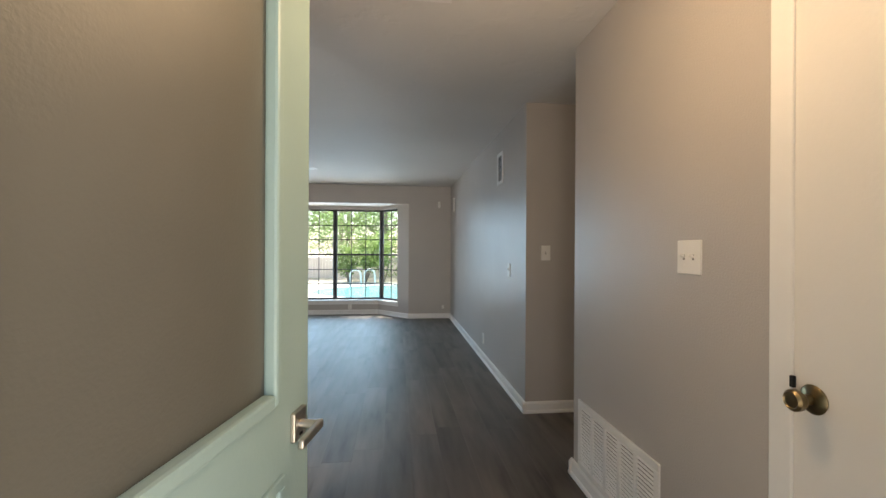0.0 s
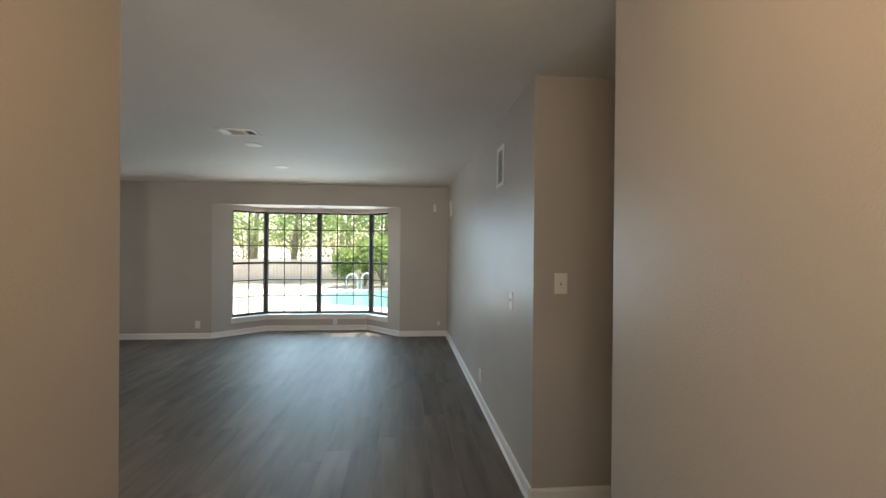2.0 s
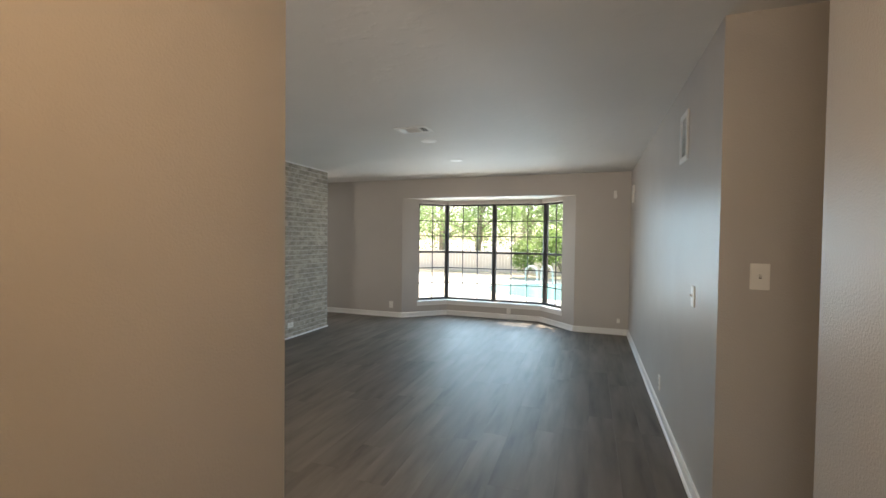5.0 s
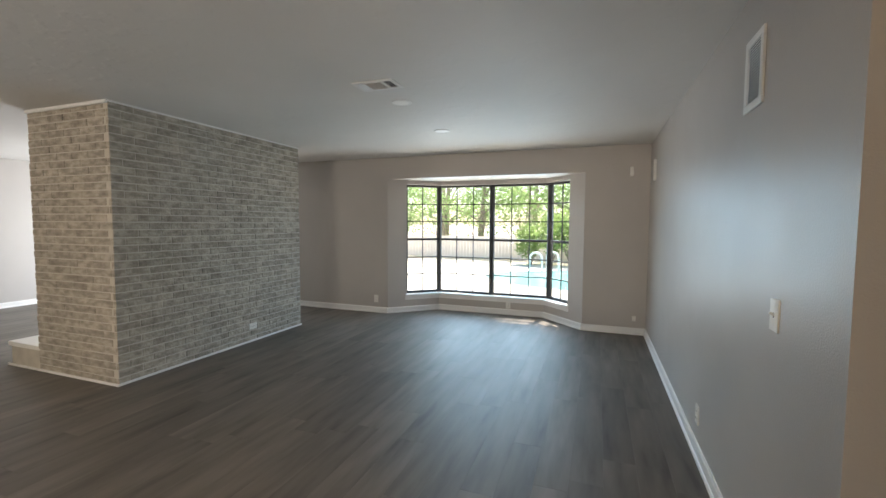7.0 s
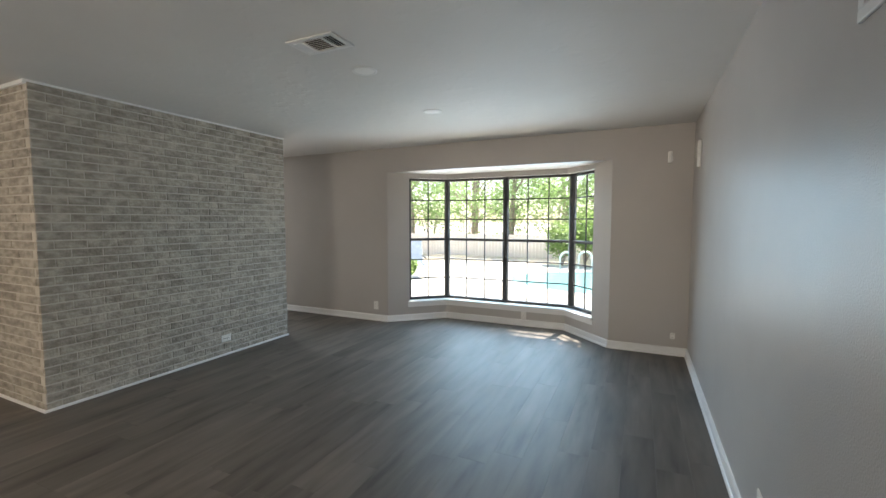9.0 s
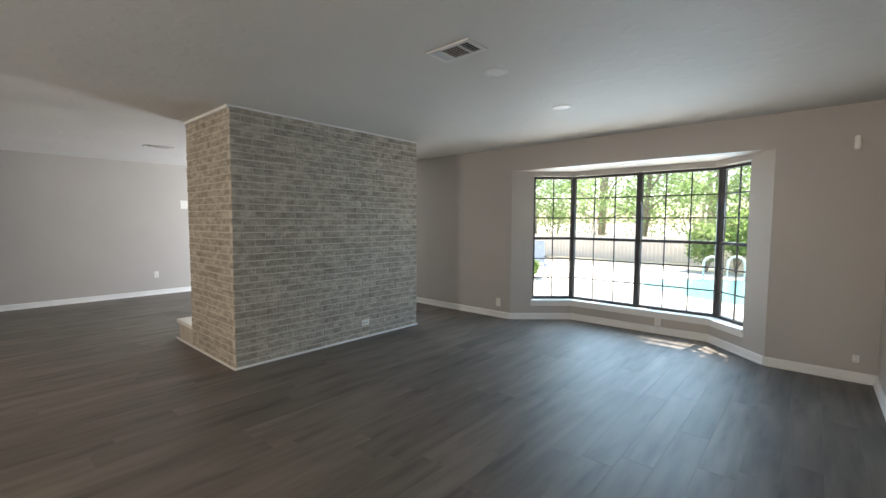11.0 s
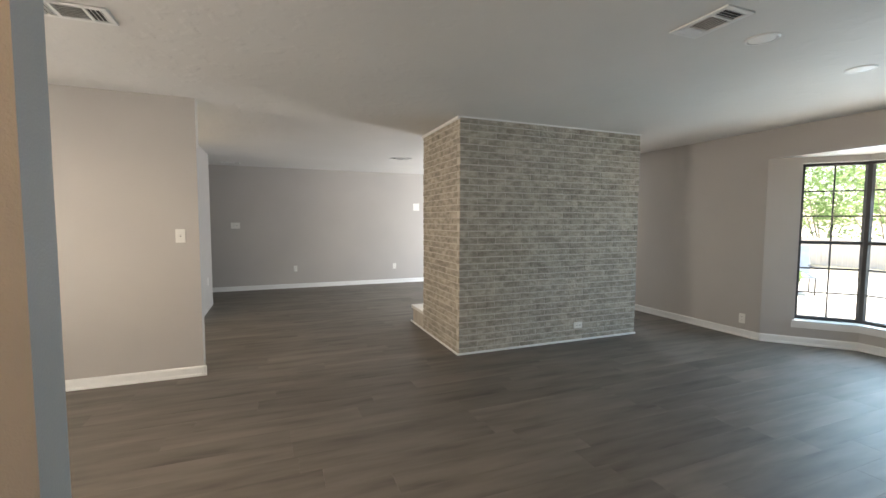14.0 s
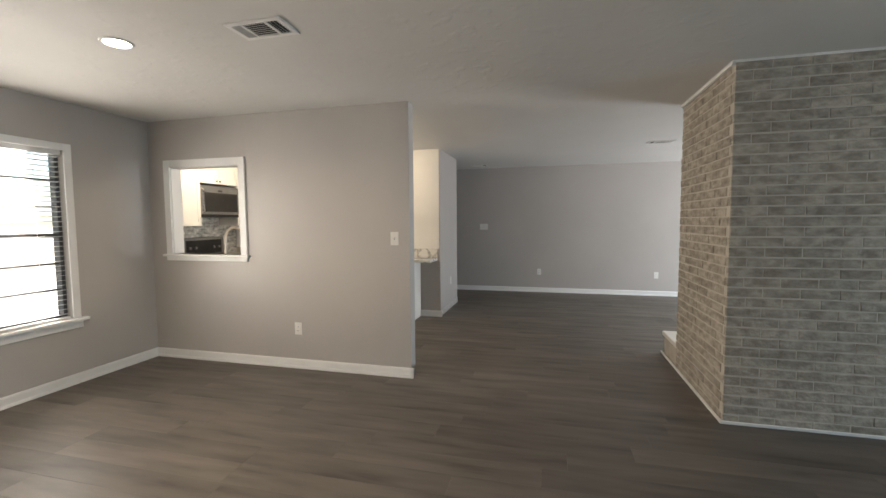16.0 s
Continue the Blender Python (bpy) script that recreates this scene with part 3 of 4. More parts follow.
lay_face((FX1, FY0 + 0.004, 0), (0, 1, 0), (1, 0, 0), FY1 - FY0 - 0.004, True)
lay_face((FX0, FY0, 0), (1, 0, 0), (0, -1, 0), FX1 - FX0 - 0.034, False)
lay_face((FX0 - 0.0, FY1, 0), (1, 0, 0), (0, 1, 0), FX1 - FX0 - 0.034, False)
lay_face((FX0, FY0 + 0.034, 0), (0, 1, 0), (-1, 0, 0), FY1 - FY0 - 0.07, False)
me = bpy.data.meshes.new("bricks")
me.from_pydata(jv, [], jf)
me.materials.append(BRICK)
ob = new("bricks", me)
ob.parent = fire
tagged(ob, "limewashed bricks of the other courses", "", "", "stuff")

# ---- switches, outlets, vents, lamps ----


def plate(name, centre, out_deg, w, h, kind, label, category, group):
    """A wall plate; out_deg is the heading its face looks to."""
    root = thing(name, centre, label, category, group, out_deg - 90 or 360)
    part("cover_plate", box(bmesh.new(), -w / 2, w / 2, -0.002, 0.006, -h / 2, h / 2, 0.0025), PLATE, root)
    if kind == "toggle2":
        spots = [(-0.023, 0), (0.023, 0)]
    elif kind == "toggle":
        spots = [(0, 0)]
    elif kind == "toggle4":
        spots = [(-0.07, 0), (-0.023, 0), (0.023, 0), (0.07, 0)]
    else:
        spots = []
    for sx, sz in spots:
        # thin dark box whose colour draws the slot's shade round the toggle
        part("slot", box(bmesh.new(), sx - 0.0047, sx + 0.0047, 0.0055, 0.0064, sz - 0.009, sz + 0.009), RECESS_GREY, root, "toggle slot, its shade put in as dark grey")
        part("toggle", box(bmesh.new(), sx - 0.0042, sx + 0.0042, 0.0, 0.019, -0.0045, 0.0045, 0.0015, Matrix.Translation((0, 0.003, sz)) @ pose(0, 0, 0, 28, 0, 0)), PLATE, root)
        for q in (-0.030, 0.030):
            part("screw", lathe(bmesh.new(), [(0.0035, 0.005), (0.0035, 0.0068)], Matrix.Translation((sx, 0, q)) @ pose(0, 0, 0, -90, 0, 0), 8), PLATE, root)
    if kind in ("outlet", "outlet_flat"):
        for q in (-0.02, 0.02):
            c = (q, 0) if kind == "outlet_flat" else (0, q)
            part("socket", box(bmesh.new(), c[0] - 0.0155, c[0] + 0.0155, 0.005, 0.0085, c[1] - 0.0135, c[1] + 0.0135, 0.003), PLATE, root)
            for k in (-0.006, 0.006):
                part("slot", box(bmesh.new(), c[0] + k - 0.0012, c[0] + k + 0.0012, 0.0080, 0.0092, c[1] - 0.004, c[1] + 0.005), DARK, root)
    return root


N_, E_, S_, W_ = 90, 0, -90, 180
plate("light_switch", (EX, 1.41, 1.262), W_, 0.118, 0.118, "toggle2", "white double toggle switch plate on the grey entry wall", "light switch", "switches")
plate("light_switch", (1.26, 3.27, 1.258), S_, 0.075, 0.118, "toggle", "white single toggle switch plate on the hallway wall", "light switch", "switches")
plate("light_switch", (EX, 3.75, 1.10), W_, 0.075, 0.118, "toggle", "white single switch plate low on the long wall", "light switch", "switches")
plate("light_switch", (KX, 1.81, 1.253), E_, 0.075, 0.118, "toggle", "white single toggle switch plate on the dining wall", "light switch", "switches")
plate("light_switch", (WX, 1.86, 1.285), E_, 0.16, 0.118, "toggle2", "white wide double switch plate on the family room wall", "light switch", "switches")
plate("wall_outlet", (KX, 0.815, 0.385), E_, 0.072, 0.118, "outlet", "white duplex wall outlet on the dining wall", "outlet", "outlets")
plate("wall_outlet", (FX1 + 0.002, 5.83, 0.185), E_, 0.118, 0.072, "outlet_flat", "white sideways duplex outlet set in the brick", "outlet", "outlets")
plate("wall_outlet", (-2.81, NY, 0.22), S_, 0.072, 0.118, "outlet", "white duplex outlet on the window wall", "outlet", "outlets")
plate("wall_outlet", (-0.80, 8.43, 0.155), S_, 0.072, 0.118, "outlet", "white duplex outlet under the bay window", "outlet", "outlets")
plate("wall_outlet", (0.96, NY, 0.21), S_, 0.045, 0.06, "outlet", "small brass cable outlet on the window wall", "outlet", "outlets")
plate("wall_outlet", (EX, 4.86, 0.25), W_, 0.072, 0.118, "outlet", "white duplex outlet low on the long wall", "outlet", "outlets")
plate("wall_outlet", (WX, 2.95, 0.40), E_, 0.072, 0.118, "outlet", "white duplex outlet on the family room wall", "outlet", "outlets")
plate("wall_outlet", (WX, 5.05, 0.38), E_, 0.072, 0.118, "outlet", "white duplex outlet on the family room wall", "outlet", "outlets")
plate("wall_outlet", (-6.75, 1.60, 0.45), N_, 0.072, 0.118, "outlet", "white outlet on the column wall", "outlet", "outlets")
plate("thermostat", (WX, 5.56, 1.70), E_, 0.14, 0.16, "", "white blank cover plate on the family room wall", "wall plate", "")
sensor = thing("alarm_sensor", (0.86, NY, 2.10), "white alarm sensor high on the window wall", "alarm sensor", "", 270)
part("housing", box(bmesh.new(), -0.032, 0.032, 0, 0.042, -0.06, 0.06, 0.012), PLATE, sensor)
part("lens", box(bmesh.new(), -0.024, 0.024, 0.040, 0.046, -0.045, 0.0, 0.003), VINYL, sensor)
chime = thing("door_chime", (EX, 7.30, 2.05), "small white box high on the long wall", "chime box", "", 90)
part("housing", box(bmesh.new(), -0.03, 0.03, 0, 0.03, -0.12, 0.12, 0.008), PLATE, chime)


def wall_grille(name, centre, out_deg, w, h, panels, label, slat_gap=0.018):
    """A louvred grille in a stamped frame, with upright bars between panels."""
    root = thing(name, centre, label, "vent", "", out_deg - 90 or 360)
    fb = bmesh.new()
    b = 0.032
    for d in ((-w / 2, w / 2, 0, 0.011, h / 2 - b, h / 2), (-w / 2, w / 2, 0, 0.011, -h / 2, -h / 2 + b), (-w / 2, -w / 2 + b, 0, 0.011, -h / 2 + b, h / 2 - b), (w / 2 - b, w / 2, 0, 0.011, -h / 2 + b, h / 2 - b)):
        box(fb, *d, bevel=0.003)
    part("vent_frame", fb, TRIM, root)
    # flat dark sheet: the recess's shade is put in as colour
    part("backing", box(bmesh.new(), -w / 2 + 0.01, w / 2 - 0.01, 0.0005, 0.002, -h / 2 + 0.01, h / 2 - 0.01), RECESS_GREY, root, "dark sheet for the shaded recess behind the slats")
    iw = w - 2 * b
    for i in range(1, panels):
        cx = -w / 2 + b + iw * i / panels
        part("bar", box(bmesh.new(), cx - 0.011, cx + 0.011, 0.002, 0.0105, -h / 2 + b, h / 2 - b, 0.001), TRIM, root)
    n = int((h - 2 * b) / slat_gap)
    for k in range(n):
        zc = -h / 2 + b + slat_gap * (k + 0.5)
        part("slat", box(bmesh.new(), -iw / 2, iw / 2, -0.0055, 0.0055, -0.0008, 0.0008, 0, Matrix.Translation((0, 0.006, zc)) @ pose(0, 0, 0, -38, 0, 0)), TRIM, root)
    return root


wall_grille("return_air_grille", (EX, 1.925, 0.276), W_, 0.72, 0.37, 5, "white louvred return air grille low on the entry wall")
wall_grille("wall_vent", (EX, 4.09, 2.075), W_, 0.22, 0.31, 1, "white louvred vent high on the long wall", 0.012)


def ceiling_vent(centre, turn, label):
    root = thing("ceiling_vent", centre, label, "vent", "ceiling vents", turn or 360)
    w, h = 0.33, 0.20
    fb = bmesh.new()
    for d in ((-w / 2, w / 2, h / 2 - 0.03, h / 2), (-w / 2, w / 2, -h / 2, -h / 2 + 0.03), (-w / 2, -w / 2 + 0.03, -h / 2 + 0.03, h / 2 - 0.03), (w / 2 - 0.03, w / 2, -h / 2 + 0.03, h / 2 - 0.03)):
        box(fb, *d, -0.009, 0.0, bevel=0.003)
    part("vent_frame", fb, TRIM, root)
    # no duct is modelled; this sheet's dark colour gives its shade
    part("backing", box(bmesh.new(), -w / 2 + 0.02, w / 2 - 0.02, -h / 2 + 0.02, h / 2 - 0.02, -0.0015, -0.0005), RECESS_GREY, root, "dark sheet for the shaded duct behind the louvres")
    for cx in (-0.075, 0.065):
        part("bar", box(bmesh.new(), cx - 0.007, cx + 0.007, -h / 2 + 0.03, h / 2 - 0.03, -0.009, -0.001), TRIM, root)
    for k in range(8):
        yy = -h / 2 + 0.04 + k * 0.02
        part("louvre", box(bmesh.new(), -0.068, 0.058, -0.006, 0.006, -0.0007, 0.0007, 0, Matrix.Translation((0, yy, -0.006)) @ pose(0, 0, 0, 40, 0, 0)), TRIM, root)
    for k in range(3):
        for s in (-1, 1):
            xx = (-0.13 + k * 0.02) if s < 0 else (0.09 + k * 0.02)
            part("louvre", box(bmesh.new(), -0.006, 0.006, -h / 2 + 0.03, h / 2 - 0.03, -0.0007, 0.0007, 0, Matrix.Translation((xx, 0, -0.006)) @ pose(0, 0, 0, 0, 40 * s, 0)), TRIM, root)
    return root


ceiling_vent((-1.06, 4.725, H), 0, "white louvred air vent in the living room ceiling")
ceiling_vent((-2.18, 1.65, H), 90, "white louvred air vent in the dining ceiling")
ceiling_vent((-8.1, 1.85, H), 90, "white louvred air vent in the family room ceiling")
ceiling_vent((0.17, 1.90, H), 0, "white louvred air vent in the entry ceiling")


def can_light(centre, lit, label):
    root = thing("recessed_light", centre, label, "ceiling light", "recessed lights")
    x, y, z = centre
    part("trim_ring", lathe(bmesh.new(), [(0.066, -0.001), (0.068, -0.006), (0.080, -0.007), (0.086, -0.003), (0.086, 0.0)], Matrix.Translation(centre)), TRIM, root, smooth=True)
    part("lens", lathe(bmesh.new(), [(0.066, -0.004), (0.050, -0.0065), (0.004, -0.008)], Matrix.Translation(centre)), LENS_ON if lit else LENS_OFF, root, "glowing lens" if lit else "", smooth=True)
    return root


can_light((-1.09, 5.194, H), False, "white recessed ceiling light, switched off")
can_light((-1.145, 6.328, H), False, "white recessed ceiling light, switched off")
can_light((-1.12, 8.10, BAY_TOP), False, "white recessed light in the bay soffit, switched off")
for lx, ly in ((-2.12, 0.73), (-1.10, 1.64)):
    can_light((lx, ly, H), True, "round recessed ceiling light, switched on")
ceiling_vent((-6.40, 4.57, H), 90, "dark louvred air vent in the family room ceiling")
dome = thing("entry_ceiling_light", (0.46, 1.10, H), "satin nickel bare-bulb ceiling light in the entry", "ceiling light")
part("canopy", lathe(bmesh.new(), [(0.075, 0), (0.075, -0.012), (0.05, -0.022), (0.012, -0.03), (0.012, -0.05)], Matrix.Translation((0.46, 1.10, H))), NICKEL, dome, smooth=True)

# ---- front door, standing open ----
leaf = thing("door_1", (-0.30, 0.235, 0), "pale mint painted front door standing open, obscure glass panel", "door", "", 79.5)
leaf["kind"] = "structure"
W, T = 0.91, 0.045
gx0, gx1, gz0, gz1 = 0.185, 0.725, 0.982, 1.93
fb = bmesh.new()
for p, q, r, s in slab_with_hole(0, W, 0.01, 2.03, [(gx0, gx1, gz0, gz1)]):
    box(fb, p, q, 0, T, r, s)
part("leaf", fb, MINT, leaf)
part("glass_panel", box(bmesh.new(), gx0 - 0.01, gx1 + 0.01, 0.016, 0.028, gz0 - 0.01, gz1 + 0.01), FROST, leaf, "brownish obscure glass")
mb = bmesh.new()
for d in ((gx0 - 0.024, gx0 + 0.006, gz0 - 0.024, gz1 + 0.024), (gx1 - 0.006, gx1 + 0.024, gz0 - 0.024, gz1 + 0.024), (gx0 + 0.006, gx1 - 0.006, gz0 - 0.024, gz0 + 0.006), (gx0 + 0.006, gx1 - 0.006, gz1 - 0.006, gz1 + 0.024)):
    box(mb, d[0], d[1], -0.012, 0.018, d[2], d[3], bevel=0.007)
    box(mb, d[0], d[1], T - 0.01, T + 0.012, d[2], d[3], bevel=0.007)
part("glazing_bead", mb, MINT, leaf)
for k in (0.14, 0.50):
    pb = bmesh.new()
    for d in ((k, k + 0.27, 0.22, 0.245), (k, k + 0.27, 0.775, 0.80), (k, k + 0.025, 0.245, 0.775), (k + 0.245, k + 0.27, 0.245, 0.775)):
        box(pb, d[0], d[1], -0.008, 0.004, d[2], d[3], bevel=0.004)
    part("panel_moulding", pb, MINT, leaf)
lv = part("lever_handle", box(bmesh.new(), W - 0.10, W - 0.035, -0.011, 0.001, 0.845, 0.911, 0.003), NICKEL, leaf, "satin nickel lever on a square rose")
part("spindle", lathe(bmesh.new(), [(0.011, 0), (0.011, 0.05)], Matrix.Translation((W - 0.068, -0.008, 0.878)) @ pose(0, 0, 0, 90, 0, 0), 16), NICKEL, lv, smooth=True)
part("lever", box(bmesh.new(), W - 0.175, W - 0.055, -0.062, -0.048, 0.868, 0.888, 0.004), NICKEL, lv)
part("key_slot", box(bmesh.new(), W - 0.075, W - 0.061, -0.014, -0.010, 0.853, 0.859, 0.001), DARK, lv)
frame_b = boxes((-0.31, -0.29, 0.02, 0.235, 0, 2.06), (0.615, 0.63, 0.02, 0.235, 0, 2.06), (-0.29, 0.615, 0.02, 0.235, 2.04, 2.06), (-0.38, -0.31, 0.22, 0.238, 0, 2.13), (0.63, 0.70, 0.22, 0.238, 0, 2.13), (-0.31, 0.63, 0.22, 0.238, 2.06, 2.13))
structure("door_frame_1", frame_b, TRIM, "white painted front door frame", "door frame")
structure("threshold", boxes((-0.29, 0.615, 0.0, 0.14, -0.012, 0.012), bevel=0.004), NICKEL, "metal door threshold", "threshold")

# ---- closet door ----
closet = thing("door_2", (EX, 0.66, 0), "flat white painted closet door, closed", "door")
closet["kind"] = "structure"
part("leaf", boxes((EX - 0.004, EX + 0.036, 0.302, 1.0195, 0.012, 2.034), bevel=0.002), DOOR_WHITE, closet)
kn = part("knob", lathe(bmesh.new(), [(0.0, 0.0), (0.034, 0.0), (0.036, 0.004), (0.028, 0.011), (0.013, 0.014), (0.011, 0.030), (0.019, 0.036), (0.026, 0.048), (0.026, 0.060), (0.020, 0.066), (0.017, 0.063), (0.001, 0.064)], Matrix.Translation((EX - 0.004, 0.965, 0.925)) @ pose(0, 0, 0, 0, -90, 0)), BRASS, closet, "antique brass door knob", True)
part("latch", boxes((EX - 0.013, EX + 0.0, 1.013, 1.024, 0.938, 0.968), bevel=0.002), DARK, closet, "dark strike plate")
cc = boxes((EX - 0.010, EX + 0.002, 1.019, 1.088, 0, 2.115), (EX - 0.010, EX + 0.002, 0.235, 0.30, 0, 2.115), (EX - 0.010, EX + 0.002, 0.30, 1.02, 2.04, 2.115), bevel=0.005)
structure("door_frame_2", cc, TRIM, "white painted closet door casing", "door frame")

# ---- kitchen ----
KS = -1.90
micro = thing("microwave", (-5.35, -1.7, 1.48), "stainless over-range microwave with black glass door", "microwave")
part("body", boxes((-5.73, -4.97, KS, -1.53, 1.48, 1.93), bevel=0.006), STEEL, micro)
part("door", boxes((-5.72, -4.98, -1.53, -1.505, 1.53, 1.92), bevel=0.006), STEEL, micro)
part("door_glass", boxes((-5.69, -5.05, -1.506, -1.500, 1.56, 1.83), bevel=0.003), BLACK, micro, "black glass")
part("base_vent", boxes((-5.72, -4.98, -1.53, -1.51, 1.482, 1.522), bevel=0.003), BLACK, micro)
part("handle", tube(bmesh.new(), [(-5.015, -1.505, 1.55), (-5.015, -1.470, 1.57), (-5.015, -1.470, 1.86), (-5.015, -1.505, 1.88)], 0.011, 10), CHROME, micro, "polished vertical bar handle", True)
part("badge", boxes((-5.39, -5.31, -1.506, -1.502, 1.845, 1.870), bevel=0.002), BLACK, micro)
stove = thing("range", (-5.35, -1.6, 0), "stainless freestanding range with black backguard", "range")
part("body", boxes((-5.73, -4.97, KS + 0.01, -1.27, 0.0, 0.905), bevel=0.008), STEEL, stove)
part("cooktop", boxes((-5.72, -4.98, KS + 0.08, -1.26, 0.905, 0.92), bevel=0.004), BLACK, stove)
bg = part("backguard", boxes((-5.73, -4.97, KS + 0.01, KS + 0.08, 0.905, 1.19), bevel=0.008), STEEL, stove)
part("control_panel", boxes((-5.68, -5.02, KS + 0.08, KS + 0.086, 0.95, 1.15), bevel=0.002), BLACK, bg, "black glass control panel")
for kx in (-5.62, -5.52, -5.18, -5.08):
    part("knob", lathe(bmesh.new(), [(0.02, 0), (0.018, 0.022)], Matrix.Translation((kx, KS + 0.084, 1.04)) @ pose(0, 0, 0, -90, 0, 0), 14), STEEL, bg)
part("oven_door", boxes((-5.71, -4.99, -1.27, -1.245, 0.22, 0.78), bevel=0.006), BLACK, stove)
part("handle", tube(bmesh.new(), [(-5.66, -1.21, 0.74), (-5.04, -1.21, 0.74)], 0.012), STEEL, stove)


def upper_cabinet(x0, x1, z0, z1, front, doors, label, knob_z):
    root = thing("wall_cabinet", ((x0 + x1) / 2, KS, z0), label, "cabinet", "kitchen wall cabinets")
    part("body", boxes((x0, x1, KS, front, z0, z1), bevel=0.002), CABINET, root)
    w = (x1 - x0) / doors
    for i in range(doors):
        a, b = x0 + i * w + 0.003, x0 + (i + 1) * w - 0.003
        db = boxes((a, b, front, front + 0.014, z0 + 0.003, z1 - 0.003), bevel=0.002)
        for d in ((a, b, z0 + 0.003, z0 + 0.055), (a, b, z1 - 0.055, z1 - 0.003), (a, a + 0.05, z0 + 0.055, z1 - 0.055), (b - 0.05, b, z0 + 0.055, z1 - 0.055)):
            box(db, d[0], d[1], front + 0.014, front + 0.020, d[2], d[3], bevel=0.001)
        dr = part("door", db, CABINET, root)
        kx = b - 0.03 if i % 2 == 0 else a + 0.03
        part("knob", lathe(bmesh.new(), [(0.007, 0), (0.014, 0.018), (0.010, 0.026)], Matrix.Translation((kx, front + 0.02, knob_z)) @ pose(0, 0, 0, -90, 0, 0), 12), BRASS, dr, "dark metal knob", True)
    return root


upper_cabinet(-5.73, -4.97, 1.96, 2.32, -1.56, 2, "white shaker cabinet above the microwave", 2.0)
upper_cabinet(-4.965, -3.95, 1.36, 2.32, -1.50, 2, "tall white shaker wall cabinet", 1.42)
upper_cabinet(-6.09, -5.735, 1.36, 2.32, -1.56, 1, "narrow white shaker wall cabinet", 1.42)
structure("kitchen_bulkhead", boxes((-6.10, -3.89, KS, -1.50, 2.325, H)), CEIL, "white kitchen bulkhead above the cabinets", "wall")
splash = thing("backsplash", (-5.0, KS, 0.93), "grey and white mosaic tile backsplash", "backsplash")
part("grout", boxes((-6.09, -3.89, KS + 0.0005, KS + 0.004, 0.93, 1.48)), MORTAR, splash)
tiles_v, tiles_f = [], []
rng = random.Random(11)
for i in range(44):
    for k in range(11):
        a, b = -6.085 + i * 0.05 + (k % 2) * 0.0, 0.932 + k * 0.05
        dz = rng.uniform(0.003, 0.005)
        n = len(tiles_v)
        vv, ff = plank_mesh(0.047, 0.047)
        tiles_v += [(a + p - (-5.0), 0.0045 + dz + r * 0.6, b + q - 0.93) for p, q, r in vv]
        tiles_f += [tuple(i2 + n for i2 in f) for f in ff]
me = bpy.data.meshes.new("tiles")
me.from_pydata(tiles_v, [], tiles_f)
me.materials.append(MOSAIC)
ob = new("tiles", me)
ob.parent = splash
tagged(ob, "small grey mosaic tiles", "", "", "stuff")
for x0, x1 in ((-6.09, -5.74), (-4.96, -4.45)):
    base = thing("base_cabinet", ((x0 + x1) / 2, KS, 0), "white shaker base cabinet", "cabinet", "kitchen base cabinets")
    part("body", boxes((x0, x1, KS, -1.32, 0.1, 0.88), bevel=0.002), CABINET, base)
    part("plinth", boxes((x0, x1, KS, -1.38, 0, 0.1)), DARK, base)
    part("door", boxes((x0 + 0.01, x1 - 0.01, -1.32, -1.30, 0.12, 0.86), bevel=0.004), CABINET, base)
    top = new("worktop", smooth_mesh("worktop", boxes((x0, x1, KS + 0.005, -1.29, 0.881, 0.92), bevel=0.004), MARBLE))
    tagged(top, "white veined stone worktop beside the range", "worktop")
sinkbase = thing("base_cabinet", (-4.18, -0.3, 0), "white base cabinet run under the pass-through", "cabinet", "kitchen base cabinets")
part("body", boxes((-4.46, KX - 0.125, -1.28, 1.15, 0.1, 0.88), bevel=0.002), CABINET, sinkbase)
part("plinth", boxes((-4.40, KX - 0.125, -1.28, 1.15, 0.0, 0.1)), DARK, sinkbase)
top = new("worktop", smooth_mesh("worktop", boxes((-4.49, KX - 0.122, -1.285, 1.17, 0.881, 0.92), bevel=0.004), MARBLE))
tagged(top, "white veined stone worktop at the sink", "worktop")
tap = thing("kitchen_faucet", (-3.98, -0.24, 0.92), "brushed nickel gooseneck kitchen faucet with a pull-down head", "faucet")
arc = [(-3.98, -0.24, 0.92), (-3.98, -0.24, 1.20)]
for k in range(1, 12):
    t = math.pi * k / 12
    arc.append((-3.98 - 0.075 + 0.075 * math.cos(t), -0.24 + (1 - math.cos(t)) * 0.06, 1.20 + 0.15 * math.sin(t)))
arc += [(-4.13, -0.12, 1.19)]
part("base", lathe(bmesh.new(), [(0.03, 0), (0.03, 0.012), (0.024, 0.02), (0.022, 0.07)], Matrix.Translation((-3.98, -0.24, 0.92))), NICKEL, tap, smooth=True)
part("spout", tube(bmesh.new(), arc, 0.016, 14), NICKEL, tap, smooth=True)
part("spray_head", tube(bmesh.new(), [(-4.13, -0.12, 1.19), (-4.13, -0.12, 1.10)], [0.018, 0.021], 14), NICKEL, tap, smooth=True)
part("lever", tube(bmesh.new(), [(-3.98, -0.20, 0.98), (-3.98, -0.13, 1.02)], 0.007), NICKEL, tap)

